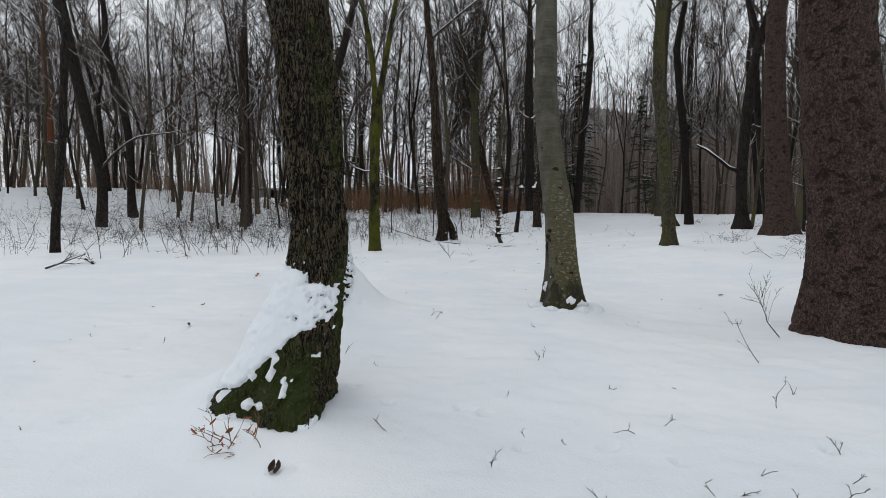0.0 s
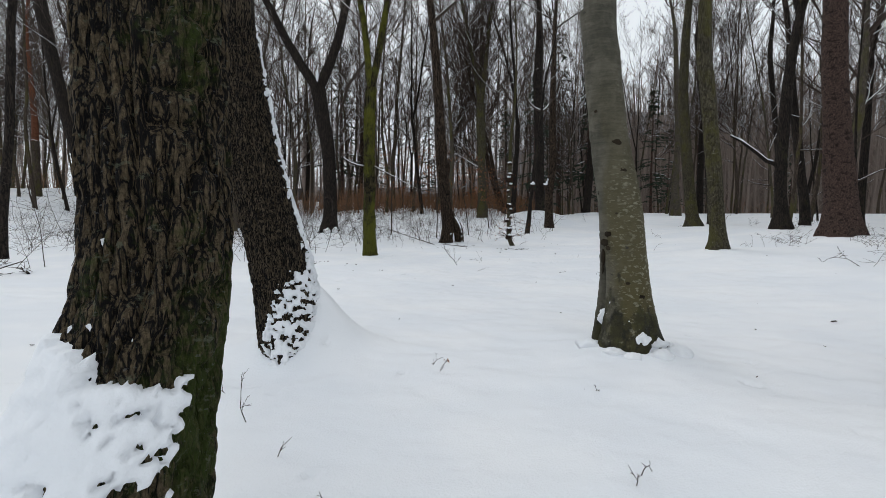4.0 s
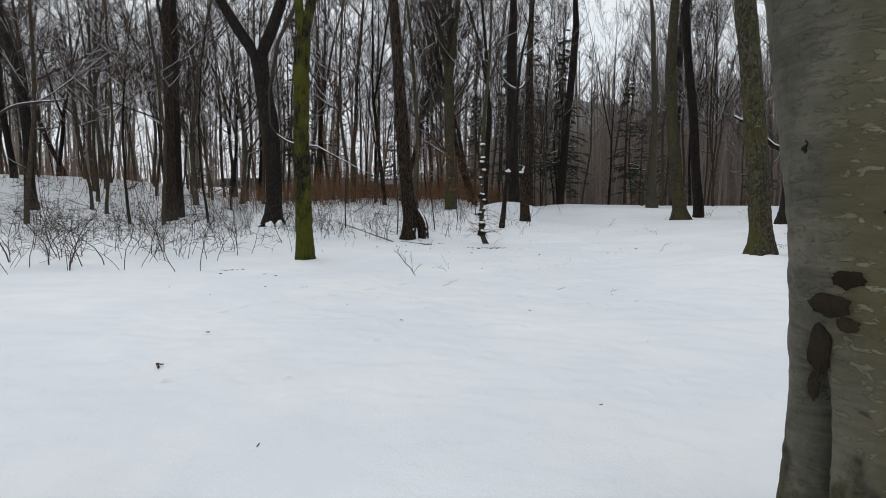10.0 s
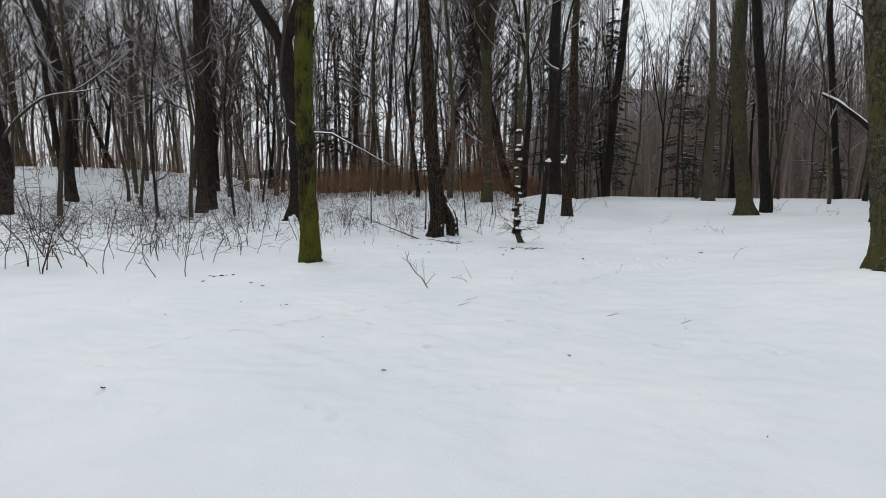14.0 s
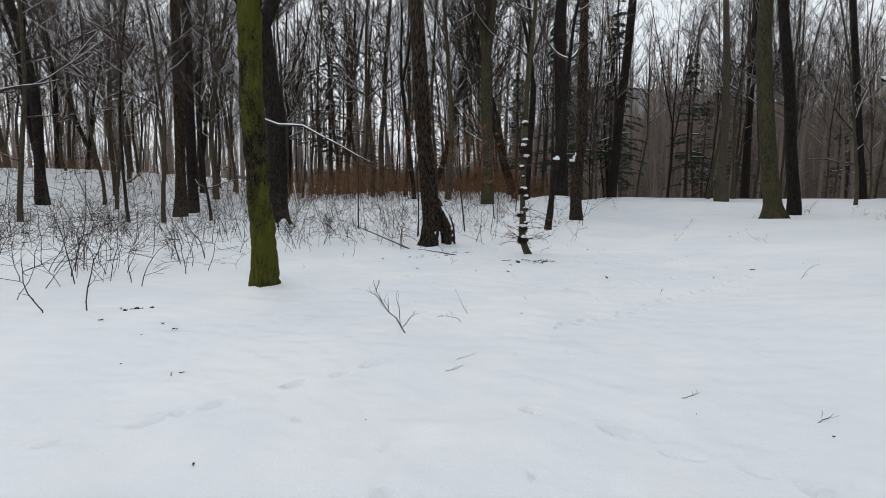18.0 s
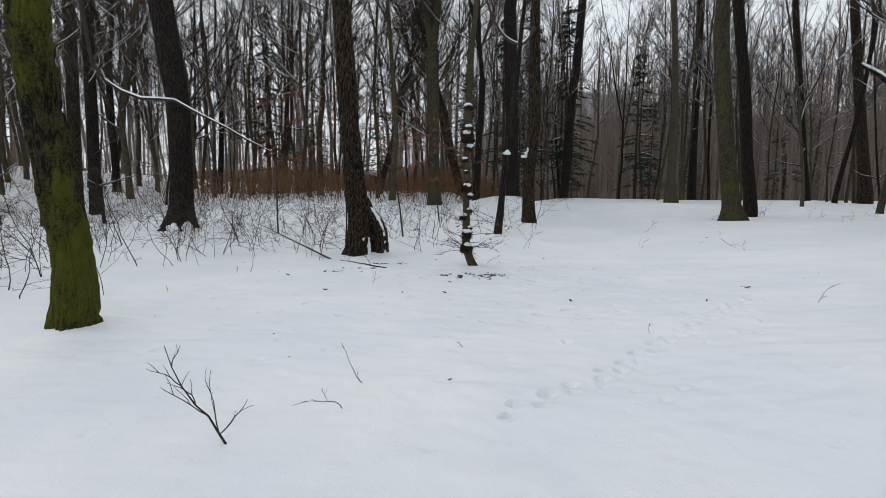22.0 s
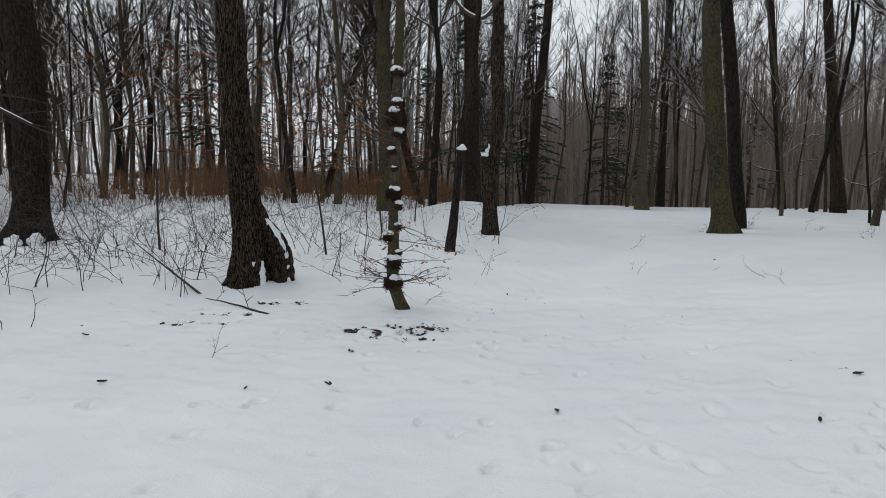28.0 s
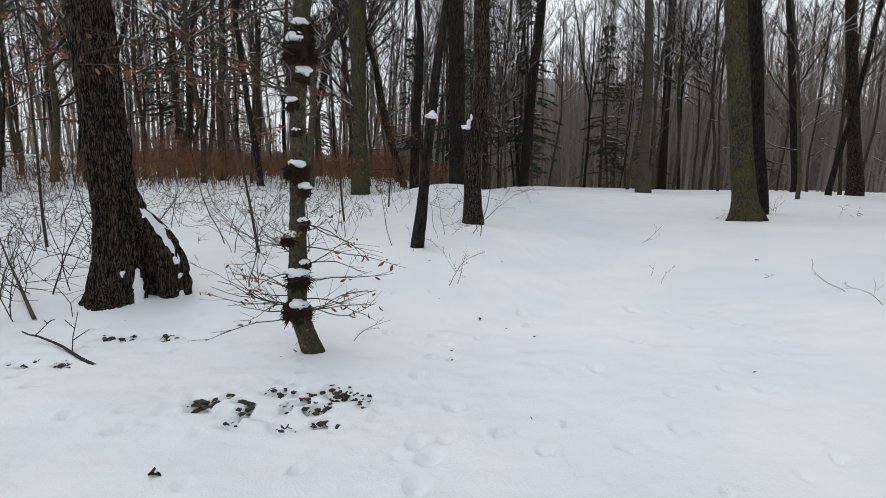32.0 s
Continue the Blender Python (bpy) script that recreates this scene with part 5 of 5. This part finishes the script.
# snow on the crooked young tree and on the broken stub
geo = Geo()
lump(geo, (0.25, 0.2, 2.45), 0.07, 5, (1.1, 1, 0.8), 0.5)
knob = part("burl", geo, BURL, J_ROOT)
cone = Geo()
lump(cone, (0.25, 0.16, 2.52), 0.105, 15, (1.15, 1, 0.5), 0.4, 11, 16)
lump(cone, (0.27, 0.17, 2.57), 0.055, 16, (1.0, 1, 1.0), 0.4)
part("snow_cap", cone, SNOW, knob, "small mound of snow")
stub = Geo()
stub.tube([(-0.08, 0.15, 2.0), (-0.24, 0.0, 2.3), (-0.30, -0.05, 2.45)], [0.16, 0.11, 0.09], 9)
stub_ob = part("broken_stub", stub, BARK_OAK_BROWN, K_ROOT)
wedge = Geo()
lump(wedge, (-0.26, -0.07, 2.47), 0.105, 17, (1.1, 1, 0.65), 0.5, 11, 16)
lump(wedge, (-0.19, -0.06, 2.58), 0.07, 18, (0.8, 0.9, 1.3), 0.5)
lump(wedge, (-0.13, -0.05, 2.72), 0.05, 19, (0.7, 0.8, 1.7), 0.5)
part("snow_cap", wedge, SNOW, stub_ob, "snow lying in the fork")

# the long snow-laden branch of the green tree
random.seed(910)
limb_line = np.array([(-3.2, 17.4, 5.9), (-4.2, 18.9, 5.6), (-5.0, 20.2, 4.6), (-5.08, 20.45, 3.72), (-4.87, 20.45, 3.40), (-4.59, 20.45, 3.22), (-4.26, 20.45, 3.10), (-3.96, 20.45, 3.09), (-3.68, 20.45, 3.07), (-3.29, 20.45, 2.86), (-2.81, 20.45, 2.62), (-2.43, 20.45, 2.40), (-2.04, 20.42, 2.21), (-1.5, 20.38, 2.0)]) - GREEN_AT
limb = Geo()
limb.tube(limb_line, [0.05, 0.045, 0.034, 0.028, 0.027, 0.026, 0.025, 0.024, 0.022, 0.016, 0.013, 0.010, 0.007, 0.004], 7)
boughs(limb, None, limb_line[8:], 0.012, 0, 3, 1.6, -0.02)
limb_ob = part("side_branch", limb, TWIG, GREEN_ROOT, "long drooping side branch")
cover = Geo()
cover.tube(limb_line[2:13] + [0, 0, 0.024], [0.002, 0.006, 0.014, 0.019, 0.021, 0.021, 0.017, 0.011, 0.009, 0.006, 0.002], 7)
part("branch_snow", cover, SNOW, limb_ob)

def snowy_limb(parent, at, points, r0, r1, seed, label, snow=0.75):
    """A side limb through the given points with snow along its top."""
    random.seed(seed)
    p = np.array(points, float) - at
    t = np.linspace(0, len(p) - 1, len(p) * 4)
    line = np.stack([np.interp(t, range(len(p)), p[:, k]) for k in range(3)], -1)
    for _ in range(2):
        line[1:-1] = (line[:-2] + line[1:-1] + line[2:]) / 3
    radii = np.linspace(r0, r1, len(line))
    wood, white = Geo(), Geo()
    wood.tube(line, radii, 7)
    boughs(wood, None, line, r0 * 0.5, 1, 3, 0.8, 0.03, 0.008)
    ob = part("side_branch", wood, TWIG, parent, label)
    white.tube(line[1:-1], radii[1:-1] * snow, 7)
    white.verts[-1][:, 2] += np.repeat(radii[1:-1] * 0.62, 7)
    part("branch_snow", white, SNOW, ob)


snowy_limb(K_ROOT, K_AT, [(4.05, 30.55, 7.8), (3.86, 30.5, 7.35), (3.57, 30.4, 7.09), (3.25, 30.4, 7.19), (2.94, 30.4, 7.39), (2.63, 30.4, 7.82), (2.39, 30.4, 8.29), (2.23, 30.4, 8.86)], 0.075, 0.03, 921, "curved side limb with snow in its bow")
snowy_limb(EDGE_ROOT, EDGE_AT, [(-22.5, 27.9, 3.9), (-21.44, 27.85, 4.96), (-20.13, 27.85, 5.79), (-19.04, 27.85, 5.95), (-17.97, 27.85, 6.01), (-16.9, 27.8, 6.2)], 0.075, 0.02, 922, "long snow-laden side limb")
ledge_snow(FORKED_ROOT, np.array((-8.72, 28.3, 8.75)) - FORKED_AT, 0.13, 923, (0.55, 0.6, 2.2), "snow wedged in the fork")
for k, (dx, dy, size) in enumerate([(-0.42, -0.36, 0.2), (0.12, -0.55, 0.19), (0.44, -0.32, 0.2)]):
    ledge_snow(FORKED_ROOT, (dx, dy, 0.08), size, 930 + k, (1.0, 0.8, 0.9), "snow heaped between the roots")

# the broken snowy limb of the forked tree by the clearing
random.seed(912)
arm_line = np.array([(12.25, 23.45, 3.25), (12.0, 23.5, 3.42), (11.75, 23.5, 3.5), (11.4, 23.5, 3.8), (11.05, 23.48, 4.05), (10.75, 23.46, 4.28), (10.3, 23.45, 4.5)]) - FORK_AT
arm = Geo()
arm.tube(arm_line, [0.10, 0.085, 0.075, 0.065, 0.06, 0.045, 0.02], 8)
boughs(arm, None, arm_line[3:], 0.025, 0, 4, 1.2)
arm_ob = part("side_branch", arm, BARK_DARK, FORK_ROOT, "broken side limb with snow on top")
cover = Geo()
cover.tube(arm_line[1:] + [0, -0.01, 0.06], [0.045, 0.05, 0.042, 0.035, 0.04, 0.02], 7)
part("branch_snow", cover, SNOW, arm_ob)

# the buttress at the foot of the brown oak, with snow in its lap
foot = Geo()
ring = []
for z, x, y, r in [(-0.3, 0.49, 0.38, 0.26), (0.15, 0.48, 0.37, 0.25), (0.42, 0.47, 0.34, 0.24), (0.71, 0.44, 0.27, 0.21), (0.93, 0.38, 0.2, 0.165), (1.08, 0.32, 0.13, 0.13), (1.45, 0.21, 0.1, 0.06)]:
    ring.append((x, y, z, r))
line = spline(ring, 0.025)
q = np.arange(60) / 60 * 2 * np.pi
rr = line[:, 3:4] * (1 + 0.12 * np.cos(q * 5)) + furrows(0.035, 0.05, 0.2, 47)(q, line[:, 2:3], np.cos(q) * line[:, 3:4], np.sin(q) * line[:, 3:4], line[:, 3:4])
butt_pts = np.stack([line[:, 0:1] + rr * np.cos(q), line[:, 1:2] + rr * np.sin(q), line[:, 2:3] + 0 * rr], -1)
foot.grid(butt_pts, True)
butt = part("buttress_root", foot, BARK_OAK_BROWN, HERO_OAK)
mask = (facing(q, 0.98, -0.12) - 0.88) * 3.0 + 2.8 * (fractal(np.cos(q) * 4, np.sin(q) * 4, line[:, 2:3] * 8, 48) - 0.5) + smooth(line[:, 2:3], 0.35, 0.75) * 0.8 - 0.15 - 3 * smooth(line[:, 2:3], 1.1, 1.3)
snow_shell("trunk_snow", butt_pts, mask, 0.025, butt)


# ---- small things on the snow ----
def sprig(x, y, high, seed, label="thin bare sprig poking out of the snow", leaves=0, material=TWIG):
    random.seed(seed)
    geo, dry = Geo(), Geo()
    high *= 1.35
    q = rand(0, 6.28)
    line = branch_line((0, 0, -0.04), (math.cos(q) * 0.7, math.sin(q) * 0.7, 1), high * 1.2, 8, -0.05, 0.28)
    geo.tube(line, np.linspace(0.0026 + high * 0.0035, 0.0012, 9), 5)
    boughs(geo, None, line, 0.003 + high * 0.003, 1 if high > 0.12 else 0, 3, 0.55 + high, 0.0, 0.002)
    ob = tagged(part("sprig", geo, material), label, "twig", "sprigs in the snow")
    ob.location = (x, y, float(snow_height(x, y)))
    if leaves:
        for i in range(leaves):
            leaf(dry, line[random.randrange(3, 9)] + [rand(-0.03, 0.03), rand(-0.03, 0.03), 0], rand(0.015, 0.028))
        tagged(part("foliage", dry, LEAF, ob, "withered leaves", False), kind="stuff")
    return ob


SPRIGS = [(0.85, 3.51, 0.16), (1.08, 3.87, 0.06), (1.37, 3.78, 0.07), (1.8, 3.93, 0.11), (2.92, 4.45, 0.15), (2.86, 3.75, 0.1), (1.97, 3.29, 0.09), (2.22, 3.48, 0.08), (1.33, 5.34, 0.12), (0.96, 4.45, 0.06), (1.8, 4.76, 0.1), (2.38, 4.75, 0.06), (0.25, 3.77, 0.14), (-2.57, 5.54, 0.08), (-3.44, 5.7, 0.06), (-1.86, 4.21, 0.05), (3.41, 5.54, 0.3), (4.16, 6.51, 0.75), (3.91, 7.03, 0.14), (-0.19, 5.09, 0.06), (2.02, 3.27, 0.1), (2.4, 3.26, 0.14), (2.5, 3.26, 0.1), (1.43, 3.19, 0.1), (2.67, 3.48, 0.08), (3.18, 4.69, 0.1), (0.11, 6.9, 0.1), (1.94, 4.05, 0.09), (-2.07, 3.6, 0.05), (-0.94, 5.89, 0.26), (-0.59, 5.51, 0.12), (-0.16, 5.14, 0.06), (1.32, 6.48, 0.07)] + \
    [(1.36, 5.44, 0.16), (0.33, 5.54, 0.06), (1.4, 6.54, 0.12), (-1.31, 6.26, 0.12), (1.18, 7.81, 0.06), (2.12, 13.12, 0.05), (0.4, 15.3, 0.22), (-1.83, 13.34, 0.05), (0.45, 15.72, 0.2), (3.23, 17.18, 0.12), (5.42, 19.38, 0.07), (-3.21, 19.2, 0.1), (5.65, 18.12, 0.22), (1.24, 16.72, 0.08), (-0.25, 20.02, 0.24), (7.52, 22.94, 0.3), (5.92, 24.48, 0.16), (7.39, 22.38, 0.3), (5.79, 23.95, 0.2), (7.23, 27.51, 0.4), (7.13, 23.81, 0.14), (1.83, 22.3, 0.3)]
SPRIGS += [(2.9, 24.2, .55), (3.02, 24.3, .4), (2.4, 26.5, .5), (2.9, 26.9, .45), (3.7, 29.5, .4), (-1.1, 24.6, .6), (0.4, 24.0, .7), (0.1, 24.9, .6), (5.9, 36, .6), (8, 40, .6), (5.0, 33, .4)]
for n, (x, y, high) in enumerate(SPRIGS):
    sprig(x, y, high, 1000 + n)
sprig(-3.91, 10.15, 0.22, 1200, "small plant with withered red leaves in the snow", 14, TWIG_RED)
sprig(0.2, 6.75, 0.1, 1201, "small twig with a brown leaf in the snow", 2)
for n in range(10):
    sprig(-0.85 + 0.04 * n, 3.5 + 0.03 * (n % 4), 0.16, 1210 + n, "tangle of reddish twigs at the foot of the oak", 1, TWIG_RED)


def fallen_branch(points, r, seed, label, density=0.8, snow=False):
    random.seed(seed)
    p = np.array([(x, y, float(snow_height(x, y)) + z) for x, y, z in points])
    geo = Geo()
    at = p[0]
    t = np.linspace(0, len(p) - 1, len(p) * 3)
    fine = np.stack([np.interp(t, range(len(p)), p[:, k]) + np.array([rand(-0.006, 0.006) for _ in t]) for k in range(3)], -1)
    geo.tube(fine - at, np.linspace(r, r * 0.4, len(fine)), 6)
    boughs(geo, None, fine - at, r * 0.7, 1, 3, density, 0.0, min(0.006, r * 0.4))
    ob = tagged(part("fallen_branch", geo, TWIG), label, "branch")
    ob.location = at
    if snow:
        white = Geo()
        white.tube(fine[1:-1] - at + [0, 0, r * 0.8], np.linspace(r * 0.9, r * 0.4, len(fine) - 2), 5)
        part("branch_snow", white, SNOW, ob)
    return ob


def twig_bundle(x, y, seed):
    """A broken branch end: thin twigs that rise side by side out of the snow."""
    random.seed(seed)
    root = tree_root("fallen_branch", (x, y, float(snow_height(x, y))), "broken branch end with thin forking twigs in the snow", "branch")
    stem = np.array([(0.0, 0.0, -0.04), (-0.07, 0.02, 0.05), (-0.13, 0.02, 0.16), (-0.22, 0.05, 0.21), (-0.29, 0.04, 0.33), (-0.36, 0.07, 0.43), (-0.39, 0.06, 0.56)])
    geo = Geo()
    geo.tube(stem, np.linspace(0.008, 0.002, 7), 5)
    part("branch", geo, TWIG, root)
    for k, way, length in [(1, (0.5, 0.2, 0.7), 0.24), (2, (-0.5, 0.1, 0.8), 0.36), (3, (0.1, -0.2, 1.0), 0.26), (4, (-0.9, -0.2, 0.6), 0.22), (1, (-0.35, 0.3, 0.9), 0.40), (5, (0.2, 0.1, 0.9), 0.13)]:
        geo = Geo()
        line = branch_line(stem[k], way, length, 6, 0.04, 0.3)
        geo.tube(line, np.linspace(0.0045, 0.0014, 7), 4)
        for i in (2, 4):
            side = branch_line(line[i], (way[0] + rand(-0.7, 0.7), rand(-0.4, 0.4), way[2] + rand(0, 0.7)), length * 0.4, 4, 0.03, 0.25)
            geo.tube(side, np.linspace(0.0028, 0.0012, 5), 3)
        part("twig", geo, TWIG, root)


twig_bundle(-0.16, 14.8, 1301)
fallen_branch([(-29.62, 32, -0.1), (-29.85, 32, 0.7), (-30.06, 32, 1.4)], 0.07, 1320, "dark broken pole leaning out of the snow", 0.0)
fallen_branch([(-30.06, 32.2, -0.1), (-30.3, 32.2, 0.75), (-30.49, 32.2, 1.5)], 0.06, 1321, "thin broken pole leaning out of the snow", 0.0)
fallen_branch([(-0.25, 21.82, 0.0), (-0.93, 22.32, 0.03), (-1.39, 22.55, 0.08)], 0.016, 1302, "dark broken branch lying on the snow", 0.2)
fallen_branch([(-1.76, 23.18, 0.0), (-4.72, 26.35, 0.4)], 0.02, 1310, "dark dead sapling leaning over the snow", 0.7)
fallen_branch([(-9.23, 10.87, 0.03), (-9.66, 12.42, 0.22)], 0.024, 1304, "snowy fallen branch at the edge of the wood", 1.4, True)
fallen_branch([(-9.18, 12.14, 0.02), (-9.66, 12.42, 0.10)], 0.03, 1305, "snowy fallen log at the edge of the wood", 1.2, True)
for k, (x, y) in enumerate([(0.43, 14.06), (0.36, 13.76), (2.13, 13.4), (2.82, 13.06)]):
    fallen_branch([(x, y, 0.0), (x + 0.08, y + 0.03, 0.015), (x + 0.15, y + 0.09, 0.012)], 0.0028, 1306 + k, "small dark twig on the snow", 0.3)


def fallen_leaf(x, y, size, seed, label="dark withered leaf lying on the snow"):
    random.seed(seed)
    geo = Geo()
    leaf(geo, (0, 0, size * 0.15), size * 0.6, 0.45)
    if seed % 3 == 0:
        leaf(geo, (size * 0.5, size * 0.2, size * 0.2), size * 0.45, 0.8)
    ob = tagged(part("fallen_leaf", geo, LITTER, None, "", False), label, "leaf", "leaves on the snow")
    ob.location = (x, y, float(snow_height(x, y)))


for n, (x, y, s) in enumerate([(-2.63, 6.11, 0.07), (4.64, 8.94, 0.06), (-3.28, 7.44, 0.05), (-3.91, 7.23, 0.04), (-0.31, 3.3, 0.07), (-0.27, 3.29, 0.06), (-1.95, 10.81, 0.04), (-1.83, 9.81, 0.05), (-1.79, 9.77, 0.04), (-3.92, 14.94, 0.05), (-2.75, 14.62, 0.05), (-3.04, 14.84, 0.05), (2.79, 18.85, 0.07), (0.98, 19.44, 0.05), (-0.87, 19.44, 0.06), (4.49, 18.46, 0.05), (5.47, 19.2, 0.06), (0.35, 19.3, 0.04), (-1.94, 20.82, 0.06), (1.06, 20.26, 0.04), (1.05, 20.27, 0.06), (3.17, 22.84, 0.05), (3.63, 22.31, 0.03), (7.92, 24.97, 0.06), (2.77, 21.77, 0.03)]):
    fallen_leaf(x, y, s, 1400 + n)
random.seed(1500)
for n in range(60):
    x, y = rand(-4, 7), rand(4, 26)
    fallen_leaf(x, y, rand(0.012, 0.03), 1500 + n, "tiny dark leaf scrap on the snow")

# dark leaf litter showing where the snow is thin
for n, (bx, by, w, d) in enumerate(BARE):
    random.seed(1600 + n)
    geo = Geo()
    for i in range(520 if n == 0 else 150):
        q, s = rand(0, 6.28), math.sqrt(random.random())
        x, y = bx + math.cos(q) * s * w * 1.1, by + math.sin(q) * s * d * 1.1
        if float(fractal(x * 11, y * 11, 0.0, 41, 2)) + 0.10 * (1 - s) < 0.60:
            continue
        z = float(snow_height(x, y)) - rand(0.01, 0.06)
        if i % 3:
            lump(geo, (x, y, z), rand(0.008, 0.026), 1600 + i, (1.2, 1.0, 0.5), 0.7, 6, 8)
        else:
            leaf(geo, (x, y, z + 0.01), rand(0.010, 0.022), 0.7)
    tagged(part("leaf_litter", geo, LITTER, None, "", False), "patch of dark wet leaves showing through the snow", "leaves", kind="stuff")
